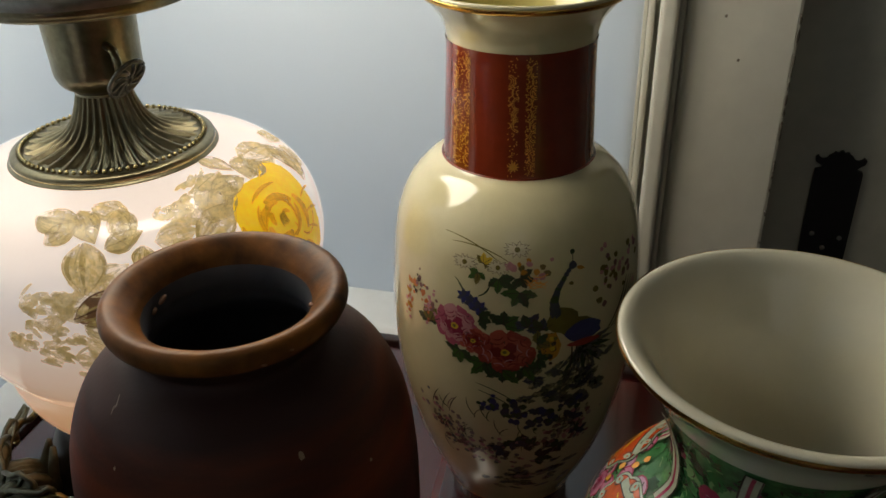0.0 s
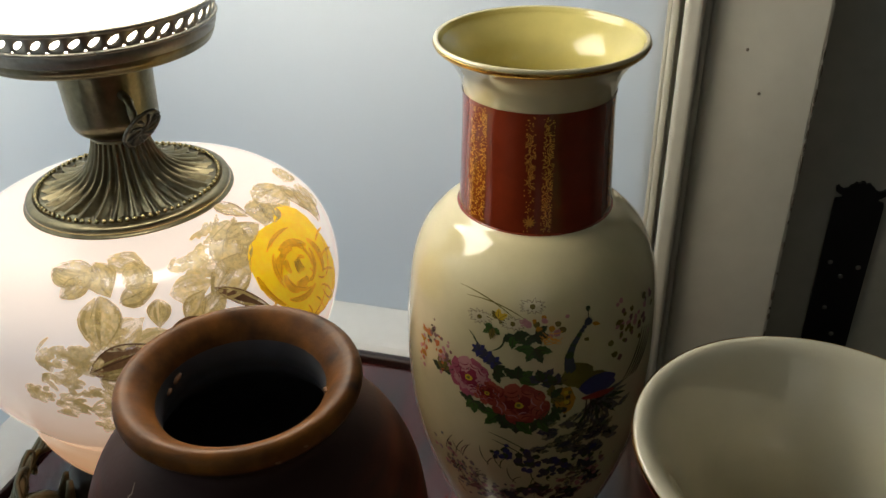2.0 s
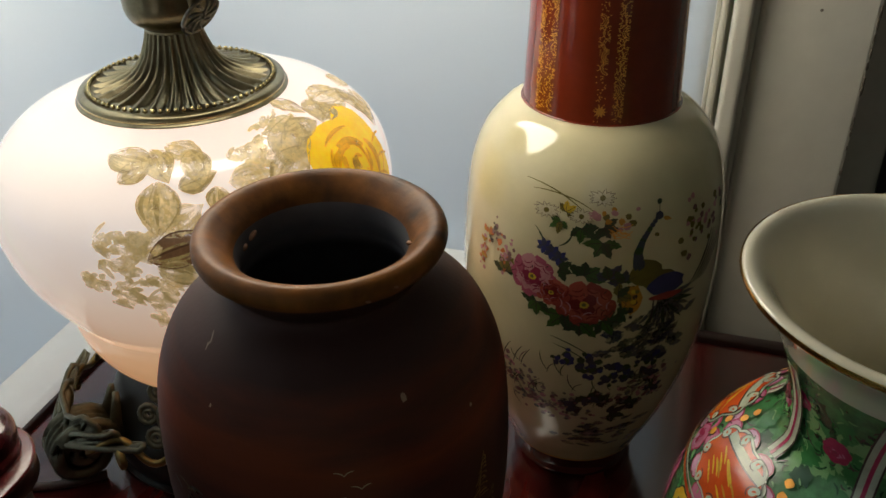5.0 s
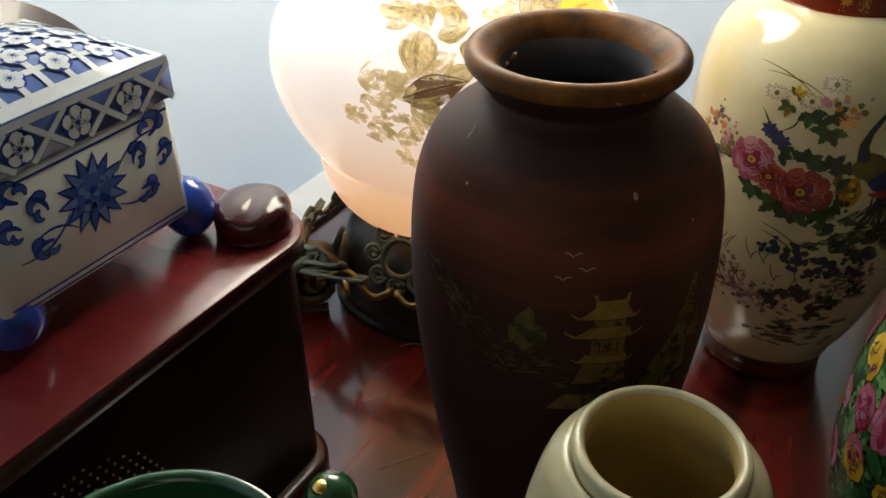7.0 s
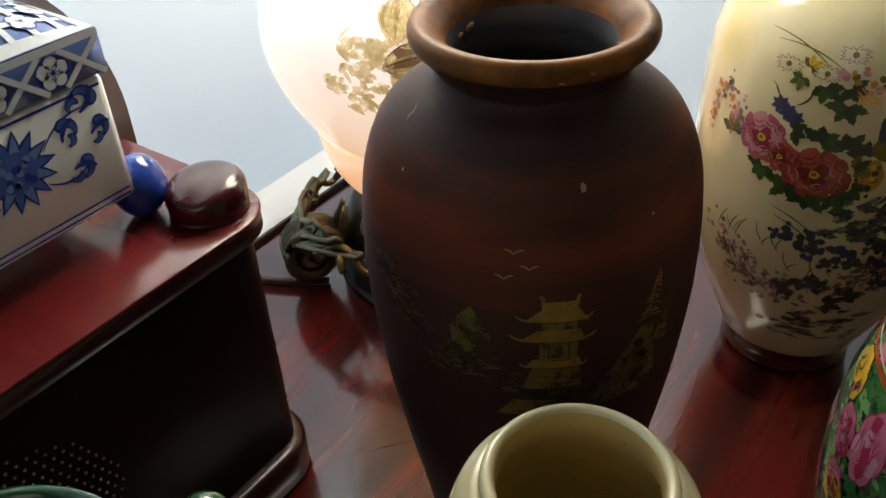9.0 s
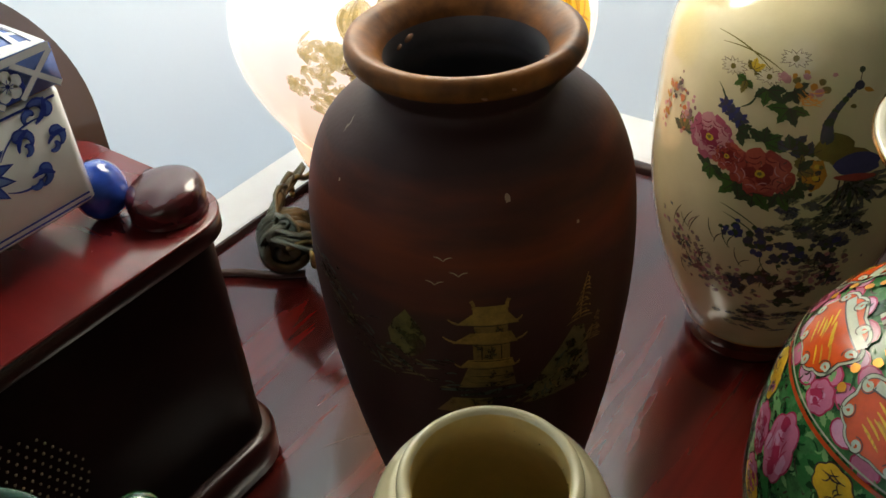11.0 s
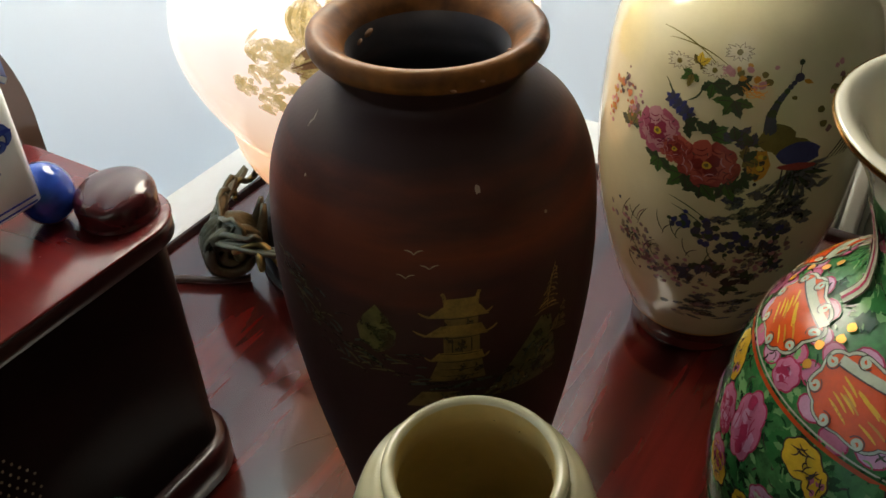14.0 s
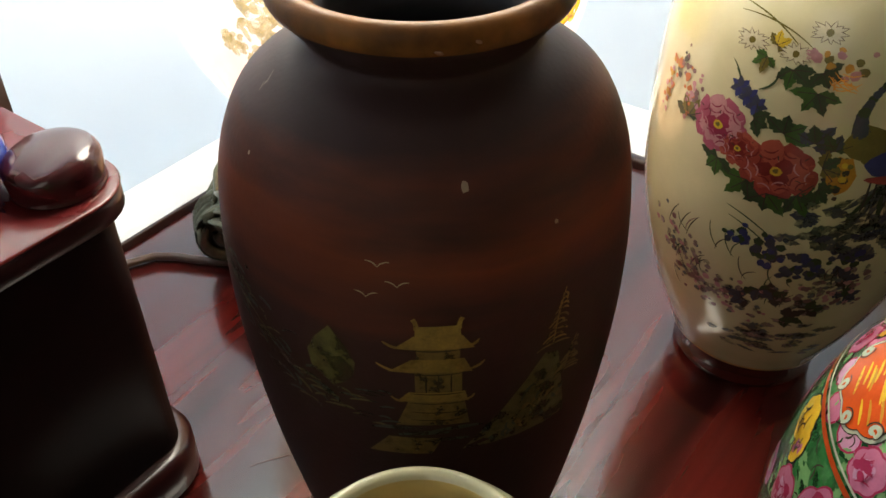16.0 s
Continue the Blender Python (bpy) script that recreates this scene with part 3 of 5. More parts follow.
part("grille_dots", bm, mat("grille_metal", (0.30, 0.23, 0.13), 0.4, 0.4, vary=0.5, scale=40), radio, "grille of small brass dots", kind="stuff")
bm = revolve(curve_through([(0.0, 0.0), (0.0160, 0.0002), (0.0172, 0.003), (0.0178, 0.0095), (0.0171, 0.0126), (0.0148, 0.0148), (0.0085, 0.0164), (0.0, 0.0168)]), 48)
for v in bm.verts:
    if v.co.z > 0.006:
        k = (v.co.z - 0.006) / 0.012
        v.co.z += k * (0.08 * v.co.y - 0.0016 * math.exp(-((v.co.x + 0.35 * v.co.y - 0.004) / 0.005) ** 2) * max(0.0, 0.6 - v.co.y / 0.02))
        v.co.x *= 1 - 0.06 * k * (v.co.y < 0)
knob = part("tuning_knob", bm, KNOB, radio, "glossy wine-dark pebble-shaped knob with a shallow crease")
knob.location = (-0.2722 - (RX0 + RX1) / 2, 0.1772 - (RY0 + RY1) / 2, RZ + 0.0038)

# arched panel behind the radio
bm = bmesh.new()
ring = [(0.106 * math.cos(radians(a)) , 0.168 + 0.106 * math.sin(radians(a))) for a in range(0, 181, 5)] + [(-0.106, 0.0), (0.106, 0.0)]
for x in (0.0, 0.012):
    bm.faces.new([bm.verts.new((x, p, q)) for p, q in ring])
bm.verts.ensure_lookup_table()
n = len(ring)
for i in range(n):
    bm.faces.new((bm.verts[i], bm.verts[(i + 1) % n], bm.verts[n + (i + 1) % n], bm.verts[n + i]))
bmesh.ops.bevel(bm, geom=[e for e in bm.edges if len({round(v.co.x, 4) for v in e.verts}) == 1], offset=0.004, segments=3, profile=0.5, affect="EDGES")
panel = part("wooden_panel", bm, WOOD, None, "dark wooden panel with rounded top standing behind the radio")
tagged(panel, category="panel")
panel.location = (-0.398, 0.1158, 0)

# ---- painted decoration ----
def enamel(name, colour, rough=0.2, glow=0.0, metal=0.0, vary=0.22, scale=120):
    return mat(name, colour, rough, metal, coat=0.08 if not metal else 0.0, vary=vary, scale=scale, emit=colour if glow else None, power=glow)


def brushed(name, colour, rough=0.3, glow=0.0, cover=0.5, scale=260):
    """Thin paint that breaks up into brush marks, with the ground showing between."""
    m = enamel(name, colour, rough, glow, vary=0.45, scale=150)
    nt = m.node_tree
    tc, n, r = nt.nodes.new("ShaderNodeTexCoord"), nt.nodes.new("ShaderNodeTexNoise"), nt.nodes.new("ShaderNodeValToRGB")
    n.inputs["Scale"].default_value, n.inputs["Detail"].default_value, n.inputs["Roughness"].default_value = scale, 3, 0.6
    r.color_ramp.elements[0].position, r.color_ramp.elements[1].position = 0.80 - cover * 0.75, 1.06 - cover * 0.75
    r.color_ramp.elements[0].color, r.color_ramp.elements[1].color = (0.30, 0.30, 0.30, 1), (1, 1, 1, 1)
    nt.links.new(tc.outputs["Object"], n.inputs["Vector"])
    nt.links.new(n.outputs["Fac"], r.inputs["Fac"])
    nt.links.new(r.outputs["Color"], nt.nodes["Principled BSDF"].inputs["Alpha"])
    return m


class Paint:
    """Thin enamel laid on a surface; spot() chooses where the next strokes go."""

    def __init__(self, lay):
        self.lay, self.bm, self.mats, self.rng = lay, bmesh.new(), [], random.Random(7)

    def slot(self, m):
        if m not in self.mats:
            self.mats.append(m)
        return self.mats.index(m)

    def blob(self, at, outline, m, layer=0):
        """Fill a star-shaped outline of (u, v) metres round the spot."""
        k, off = self.slot(m), 0.00022 + 0.00009 * layer
        n = len(outline)
        cu, cv = sum(p[0] for p in outline) / n, sum(p[1] for p in outline) / n
        rings = []
        for f in (1.0, 0.66, 0.33):
            rings.append([self.bm.verts.new(self.lay(at, cu + (u - cu) * f, cv + (v - cv) * f, off)) for u, v in outline])
        c = self.bm.verts.new(self.lay(at, cu, cv, off))
        for a, b in zip(rings, rings[1:]):
            for i in range(n):
                self.bm.faces.new((a[i], a[(i + 1) % n], b[(i + 1) % n], b[i])).material_index = k
        for i in range(n):
            self.bm.faces.new((rings[2][i], rings[2][(i + 1) % n], c)).material_index = k

    def stroke(self, at, pts, width, m, layer=0, taper=True):
        k, off = self.slot(m), 0.00022 + 0.00009 * layer
        rows, n = [], len(pts)
        for i, (u, v) in enumerate(pts):
            p, q = pts[max(i - 1, 0)], pts[min(i + 1, n - 1)]
            d = Vector((q[0] - p[0], q[1] - p[1]))
            d = d.normalized() if d.length > 0 else Vector((1, 0))
            w = width * 0.5 * ((0.25 + 0.75 * math.sin(math.pi * (i + 0.5) / n)) if taper else 1)
            rows.append([self.bm.verts.new(self.lay(at, u - d.y * w, v + d.x * w, off)), self.bm.verts.new(self.lay(at, u + d.y * w, v - d.x * w, off))])
        for a, b in zip(rows, rows[1:]):
            self.bm.faces.new((a[0], a[1], b[1], b[0])).material_index = k

    def done(self, name, parent, label="", kind=""):
        me = bpy.data.meshes.new(name)
        bmesh.ops.recalc_face_normals(self.bm, faces=self.bm.faces)
        for f in self.bm.faces:
            f.smooth = True
        self.bm.to_mesh(me)
        self.bm.free()
        for m in self.mats:
            me.materials.append(m)
        ob = new(name, me)
        ob.parent = parent
        return tagged(ob, label, kind=kind)


def on_pot(profile):
    """Lay points on a turned pot: spot (degrees, height), then metres across and up the skin."""
    r, z = np.array([p[0] for p in profile]), np.array([p[1] for p in profile])
    keep = np.concatenate(([True], np.diff(z) > 1e-6))
    r, z = r[keep], z[keep]
    s = np.concatenate(([0], np.cumsum(np.hypot(np.diff(r), np.diff(z)))))

    def lay(at, u, v, off):
        q = np.interp(at[1], z, s) + v
        rr, zz = np.interp(q, s, r), np.interp(q, s, z)
        dr, dz = np.interp(q + 0.001, s, r) - np.interp(q - 0.001, s, r), np.interp(q + 0.001, s, z) - np.interp(q - 0.001, s, z)
        l = math.hypot(dr, dz) or 1
        a = radians(at[0]) + u / max(rr, 0.004)
        rr, zz = rr + off * dz / l, zz - off * dr / l
        return (rr * math.sin(a), -rr * math.cos(a), zz)
    return lay


def round_shape(rad, n=14, wob=0.12, rng=random, sx=1.0, sy=1.0, cu=0.0, cv=0.0):
    return [(cu + rad * sx * (1 + rng.uniform(-wob, wob)) * math.cos(2 * math.pi * i / n), cv + rad * sy * (1 + rng.uniform(-wob, wob)) * math.sin(2 * math.pi * i / n)) for i in range(n)]


def leaf_shape(length, width, turn, serr=0.0, cu=0.0, cv=0.0, bend=0.0):
    c, s_ = math.cos(radians(turn)), math.sin(radians(turn))
    out = []
    for side in (1, -1):
        for i in range(9):
            t = i / 8 if side > 0 else 1 - i / 8
            if side < 0 and i in (0, 8):
                continue
            w = side * width * 0.5 * math.sin(math.pi * t ** 0.8) * (1 + serr * (-1) ** i)
            x, y = t * length, w + bend * t * t
            out.append((cu + x * c - y * s_, cv + x * s_ + y * c))
    return out


def arc_line(u0, v0, u1, v1, bow, n=9):
    d = Vector((u1 - u0, v1 - v0))
    nrm = Vector((-d.y, d.x)).normalized() if d.length else Vector((0, 0))
    return [(u0 + d.x * t + nrm.x * bow * 4 * t * (1 - t), v0 + d.y * t + nrm.y * bow * 4 * t * (1 - t)) for t in [i / (n - 1) for i in range(n)]]


INK = enamel("dark_ink", (0.060, 0.045, 0.036))
PINK, PINK2, ROSE, RED = enamel("pink_enamel", (0.40, 0.10, 0.15)), enamel("light_pink_enamel", (0.52, 0.25, 0.26)), enamel("deep_rose_enamel", (0.26, 0.035, 0.07)), enamel("red_enamel", (0.32, 0.058, 0.042))
LEAF, LEAF2, OLIVE = enamel("dark_leaf_enamel", (0.048, 0.072, 0.034)), enamel("leaf_enamel", (0.06, 0.12, 0.03)), enamel("olive_enamel", (0.17, 0.14, 0.035))
NAVY, INDIGO, PLUM = enamel("navy_enamel", (0.062, 0.064, 0.095)), enamel("indigo_enamel", (0.05, 0.055, 0.16)), enamel("plum_enamel", (0.23, 0.125, 0.115))
AMBER, ORANGE, YELLOW = enamel("amber_enamel", (0.50, 0.24, 0.03)), enamel("orange_enamel", (0.55, 0.16, 0.05)), enamel("yellow_enamel", (0.62, 0.42, 0.04))
CORAL, DEEPRED = enamel("coral_enamel", (0.42, 0.095, 0.062)), enamel("deep_red_enamel", (0.20, 0.026, 0.024))
PETALLINE = enamel("petal_outline", (0.20, 0.15, 0.10))
WHITEP = enamel("white_enamel", (0.64, 0.57, 0.38))
LINEGOLD = enamel("gold_line", (0.80, 0.36, 0.05), 0.32, metal=0.45)


def peony(p, at, rad, outer, mid, deep, wide=1.0):
    rng = p.rng
    for ring, (f, n, m, k) in enumerate(((0.72, 10, outer, 1.0), (0.50, 8, mid, 0.85), (0.27, 6, deep, 0.7))):
        for i in range(n):
            a = 2 * math.pi * (i + 0.5 * (ring % 2) + rng.uniform(-0.15, 0.15)) / n
            c = (rad * f * wide * math.cos(a), rad * f * 0.88 * math.sin(a))
            p.blob(at, round_shape(rad * 0.33 * k, 10, 0.22, rng, cu=c[0], cv=c[1]), rng.choice((m, m, outer, mid)), 1 + ring * 2 + i % 2)
            if ring < 2:
                p.stroke(at, arc_line(c[0] - rad * 0.2 * math.sin(a), c[1] + rad * 0.2 * math.cos(a), c[0] + rad * 0.2 * math.sin(a), c[1] - rad * 0.2 * math.cos(a), -rad * 0.09 , 5), rad * 0.05, rng.choice((deep, deep, PINK2)), 6 + ring)
    for i in range(16):
        a, f = rng.uniform(0, 2 * math.pi), rng.uniform(0.25, 0.85)
        p.stroke(at, [(rad * q * wide * math.cos(a + 0.1 * q), rad * q * 0.88 * math.sin(a + 0.1 * q)) for q in (f, f + 0.07, f + 0.14)], rad * 0.035, rng.choice((deep, mid, INK)), 8)
    p.blob(at, round_shape(rad * 0.17, 8, 0.2, rng), YELLOW, 9)
    p.blob(at, round_shape(rad * 0.09, 6, 0.2, rng), OLIVE, 10)


def leaf_bunch(p, at, size, mats, n=3, spread=70, turn=90):
    for i in range(n):
        a = turn + (i - (n - 1) / 2) * spread / max(1, n - 1) + p.rng.uniform(-10, 10)
        p.blob(at, leaf_shape(size * p.rng.uniform(0.8, 1.2), size * 0.55, a, 0.18), p.rng.choice(mats), i % 3)
        p.stroke(at, [(0, 0), (size * 0.8 * math.cos(radians(a)), size * 0.8 * math.sin(radians(a)))], size * 0.05, INK, 4)


def daisy(p, at, rad):
    for i in range(13):
        a = radians(i * 360 / 13 + p.rng.uniform(-6, 6))
        x, y = rad * math.cos(a), rad * 0.62 * math.sin(a)
        ln, t = math.hypot(x, y) * p.rng.uniform(0.9, 1.1), math.degrees(math.atan2(y, x))
        p.blob(at, leaf_shape(ln * 1.03, rad * 0.31, t, 0), PETALLINE, 0)
        p.blob(at, leaf_shape(ln * 0.96, rad * 0.22, t, 0), WHITEP, 1)
    p.blob(at, round_shape(rad * 0.2, 8), OLIVE, 2)


def berries(p, at, w, h, n, mats, size):
    for i in range(n):
        u, v = p.rng.gauss(0, w * 0.4), p.rng.gauss(0, h * 0.4)
        p.blob(at, round_shape(size * p.rng.uniform(0.6, 1.25), 7, 0.25, p.rng, cu=u, cv=v), p.rng.choice(mats), i % 5)


# cream vase: peonies, daisies, peacock, rock and dark sprays
p = Paint(on_pot(BEIGE))
peony(p, (-25.0, 0.1680), 0.0130, PINK, PINK2, ROSE)
p.done("painted_peony", beige, "pink painted peony", "stuff")
p = Paint(on_pot(BEIGE))
peony(p, (-3.0, 0.1570), 0.0140, RED, CORAL, DEEPRED, 1.22)
p.done("painted_peony", beige, "dark red painted peony", "stuff")
p = Paint(on_pot(BEIGE))
peony(p, (-16.5, 0.1615), 0.0085, CORAL, RED, DEEPRED, 1.1)
p.done("painted_peony", beige, "small coral painted peony", "stuff")
p = Paint(on_pot(BEIGE))
for a, z, sz, t, mm in ((-6.4, 0.199, 0.0085, -60, (LEAF, LEAF2)), (2.4, 0.200, 0.008, -40, (LEAF, OLIVE)), (2.5, 0.192, 0.009, -90, (LEAF, LEAF2)), (-13.4, 0.206, 0.006, 60, (OLIVE, YELLOW)), (-15.2, 0.201, 0.006, -120, (OLIVE, LEAF2)), (-22.6, 0.1535, 0.0095, -110, (LEAF, LEAF2)), (-38.1, 0.164, 0.010, 100, (LEAF, OLIVE)), (-4.0, 0.1455, 0.011, -70, (LEAF, LEAF2)), (-11.0, 0.1490, 0.011, -110, (LEAF, LEAF2)), (-14.0, 0.176, 0.008, 10, (LEAF,)), (-4.0, 0.1735, 0.010, 60, (LEAF, LEAF2)), (6.0, 0.172, 0.010, 80, (LEAF, NAVY)), (10.0, 0.162, 0.009, 20, (LEAF, OLIVE)), (5.0, 0.1480, 0.010, -30, (LEAF, LEAF2)), (12.0, 0.170, 0.008, 100, (NAVY, LEAF)), (10.5, 0.152, 0.008, -20, (LEAF,))):
    leaf_bunch(p, (a, z), sz, mm, 4, 150, t)
for a, z in ((-21.8, 0.2052), (1.0, 0.2140), (-7.0, 0.2047)):
    daisy(p, (a, z), 0.0068)
p.stroke((-33.8, 0.2178), arc_line(0, 0, 0.033, -0.012, 0.003, 12), 0.0006, OLIVE)
p.stroke((-29.3, 0.2140), arc_line(0, 0, 0.032, -0.007, 0.003, 12), 0.0006, OLIVE)
p.stroke((-10.0, 0.1960), arc_line(0, 0, -0.006, -0.008, 0.0015, 6), 0.0010, LEAF)
for a, z, dx in ((-26.0, 0.196, 0.006), (-24.0, 0.193, 0.004), (-16.0, 0.1340, 0.022), (-14.5, 0.1290, 0.02)):
    p.stroke((a, z), arc_line(0, 0, dx, -0.011, 0.0015, 8), 0.0007, LEAF)
berries(p, (6.5, 0.2055), 0.016, 0.008, 14, (AMBER, PINK2, OLIVE), 0.0019)
for i in range(12):
    p.stroke((9.0, 0.1975), arc_line(p.rng.uniform(-0.006, 0.006), p.rng.uniform(-0.004, 0.004), p.rng.uniform(-0.006, 0.006), p.rng.uniform(-0.004, 0.004), 0.001, 5), 0.0005, LINEGOLD, 3)
for a, z in ((-20.9, 0.1865), (-14.3, 0.1815), (-17.5, 0.184)):
    for i in range(7):
        t = 2 * math.pi * i / 7
        p.blob((a, z), leaf_shape(0.0048, 0.0028, math.degrees(t), 0.1), INDIGO if i % 2 else NAVY, i % 3)
for a, z, mm in ((-52.1, 0.171, (ORANGE, AMBER, PINK2)), (-50.0, 0.180, (ORANGE, AMBER)), (-45.9, 0.186, (PLUM, INK)), (-42.0, 0.180, (PLUM, ORANGE)), (-37.0, 0.1775, (PLUM, PINK2)), (-40.0, 0.172, (PINK2, ORANGE)), (-53.0, 0.163, (ORANGE, PINK2))):
    berries(p, (a, z), 0.0045, 0.010, 12, mm, 0.00125)
p.done("painted_leaves", beige, "dark green painted leaves, daisies and sprigs", "stuff")
p = Paint(on_pot(BEIGE))
TAIL = brushed("tail_wash", (0.075, 0.080, 0.075), cover=0.65)
for i in range(14):
    t = i / 13
    a, z = 24.5 - 7.5 * math.sin(t * math.pi * 0.62), 0.2035 - 0.024 * t
    p.blob((a, z), round_shape(0.0014 + 0.0020 * t * t, 9, 0.1, p.rng), NAVY if i % 3 else LEAF, i % 2)
p.blob((25.3, 0.2042), round_shape(0.0022, 10, 0.1, p.rng), NAVY, 2)
p.blob((27.0, 0.2030), leaf_shape(0.005, 0.0022, -20), AMBER, 3)
p.blob((25.5, 0.2110), round_shape(0.0013, 8, 0.25, p.rng), LEAF, 1)
p.stroke((25.3, 0.205), [(0, 0), (0.0004, 0.006)], 0.0005, INK, 1)
p.blob((21.0, 0.1745), round_shape(0.0085, 14, 0.12, p.rng, 1.0, 0.9), OLIVE, 1)
p.blob((27.0, 0.1690), round_shape(0.0085, 14, 0.15, p.rng, 1.2, 0.7), OLIVE, 1)
p.blob((31.0, 0.1650), round_shape(0.0085, 14, 0.15, p.rng, 1.35, 0.75), INDIGO, 2)
p.blob((31.5, 0.1585), round_shape(0.0058, 12, 0.15, p.rng, 1.7, 0.35), RED, 3)
p.blob((16.0, 0.1600), round_shape(0.0075, 12, 0.2, p.rng, 0.8, 1.1), AMBER, 1)
berries(p, (16.0, 0.160), 0.010, 0.014, 12, (YELLOW, OLIVE, INK), 0.0014)
for i in range(13):
    p.blob((31.0 , 0.157), leaf_shape(0.021, 0.0032, -135 + i * 12, 0.1), (TAIL, LEAF, TAIL)[i % 3], i % 3)
for a in (25.5, 27.5):
    p.stroke((a, 0.158), [(0, 0), (0.0002, -0.008), (-0.0002, -0.015)], 0.0011, INK, 2)
for i in range(5):
    p.stroke((44 + i * 2.2, 0.160), arc_line(0, 0, 0.016, 0.026 - i * 0.001, -0.002, 8), 0.0012, LEAF if i % 2 else INK, 1)
berries(p, (47, 0.195), 0.030, 0.018, 46, (PLUM, OLIVE, PINK2), 0.0018)
p.done("painted_peacock", beige, "peacock painted in blue, olive and red", "stuff")
p = Paint(on_pot(BEIGE))
ROCK, ROCK2, MAUVE = brushed("rock_wash", (0.085, 0.085, 0.085), cover=0.62), brushed("moss_wash", (0.070, 0.085, 0.050), cover=0.60), brushed("mauve_wash", (0.30, 0.19, 0.17), cover=0.55)
for i in range(60):
    a, z = p.rng.gauss(23, 9.5), p.rng.gauss(0.1330, 0.0085)
    p.blob((a, z), leaf_shape(p.rng.uniform(0.006, 0.013), p.rng.uniform(0.003, 0.006), p.rng.uniform(-30, 40), 0.2), p.rng.choice((ROCK, ROCK2, ROCK, NAVY, ROCK2)), i % 4)
for a, z, n in ((-8.3, 0.1194, 16), (0.3, 0.1140, 18), (12.2, 0.106, 18), (4.0, 0.1205, 10), (18.0, 0.113, 14), (27, 0.117, 18)):
    berries(p, (a, z), 0.013, 0.007, n, (NAVY, INDIGO, LEAF, NAVY), 0.0020)
for a, z, n in ((-32.1, 0.099, 14), (-27.0, 0.093, 16), (-36.0, 0.104, 9), (-19.7, 0.079, 22), (-12.0, 0.086, 16), (-25.0, 0.084, 14), (14.0, 0.092, 20), (24.0, 0.098, 20), (34.0, 0.104, 16), (-8.0, 0.075, 20), (30.0, 0.085, 16)):
    berries(p, (a, z), 0.018, 0.010, n + 6, (PLUM, MAUVE, MAUVE, ROCK, PINK2), 0.0015)
for a, z, t in ((2.1, 0.092, -60), (8.0, 0.089, 20), (22.0, 0.083, 40), (-3.0, 0.083, 200), (15.0, 0.076, 10), (34.0, 0.092, 60), (28, 0.106, 30)):
    leaf_bunch(p, (a, z), 0.0095, (INK, NAVY, LEAF), 4, 170, t)
for i in range(46):
    a, z = p.rng.gauss(8, 14), p.rng.gauss(0.0560, 0.006)
    p.blob((a, z), leaf_shape(p.rng.uniform(0.006, 0.014), p.rng.uniform(0.002, 0.005), p.rng.uniform(-25, 25), 0.25), p.rng.choice((ROCK, ROCK2, MAUVE, ROCK)), i % 4)
for i in range(26):
    a, z = p.rng.uniform(-36, 34), p.rng.uniform(0.070, 0.112)
    p.stroke((a, z), arc_line(0, 0, p.rng.uniform(-0.008, 0.008), p.rng.uniform(0.006, 0.014), 0.0015, 7), 0.0006, p.rng.choice((INK, PLUM, LEAF)), 2)
for t in (-40, -34, -30):
    p.stroke((t, 0.106), arc_line(0, 0, 0.006, 0.014, 0.001, 7), 0.0006, INK)
p.done("painted_rock_garden", beige, "dark blue and plum painted rocks and blossom sprays", "stuff")
# gold tracery on the burgundy neck
neck = [(r + 0.0004, z) for r, z in BEIGE]
p = Paint(on_pot(neck))
for c, w in ((-47, 0.0120), (8.5, 0.0052), (-4.0, 0.0050), (70, 0.006), (120, 0.006), (180, 0.006), (-110, 0.006)):
    thin = c == -4.0
    z = 0.2435
    while z < 0.3025:
        for k in range(2 if thin else (9 if w > 0.01 else 4)):
            p.blob((c, z + p.rng.uniform(-0.001, 0.001)), round_shape(0.00036, 5, 0.3, p.rng, cu=p.rng.uniform(-w, w) * 0.5), LINEGOLD, 2)
        z += 0.0011
    z = 0.247
    while z < 0.301:
        if not thin or 0.268 < z < 0.292:
            for rad in (0.0014, 0.0024, 0.0033):
                side = 1 if p.rng.random() < 0.5 else -1
                p.stroke((c, z), [(side * (w * 0.5 - rad * math.sin(t)), rad * math.cos(t)) for t in [math.pi * i / 8 for i in range(9)]], 0.00035, LINEGOLD, 3, False)
        z += 0.0055
for i in range(10):
    p.blob((-3.0, 0.2475), leaf_shape(0.0032, 0.0010, i * 36), LINEGOLD, 2)
p.done("gold_tracery", beige, "dotted gold tracery bands on the neck", "stuff")
p = Paint(on_pot(BEIGE))
p.stroke((0, 0.0192), [(0.0425 * 2 * math.pi * i / 120, 0) for i in range(121)], 0.0010, LINEGOLD, 3, False)
p.done("gold_foot_line", beige, "thin gold line above the foot")

# brown vase: gilded pagoda, gulls, pine and hills
DULLGOLD, DULLOLIVE, DULLBLUE = brushed("dull_gold", (0.30, 0.175, 0.028), 0.4, cover=0.85, scale=220), brushed("dull_olive", (0.125, 0.098, 0.024), 0.45, cover=0.66, scale=160), brushed("dull_green", (0.040, 0.052, 0.036), 0.45, cover=0.66, scale=160)
SHADOWGOLD, PALELINE = brushed("shaded_gold", (0.19, 0.11, 0.020), 0.45, cover=0.75, scale=220), enamel("pale_line", (0.42, 0.34, 0.20), 0.4)
p = Paint(on_pot(BROWN))
at = (9.0, 0.1652)


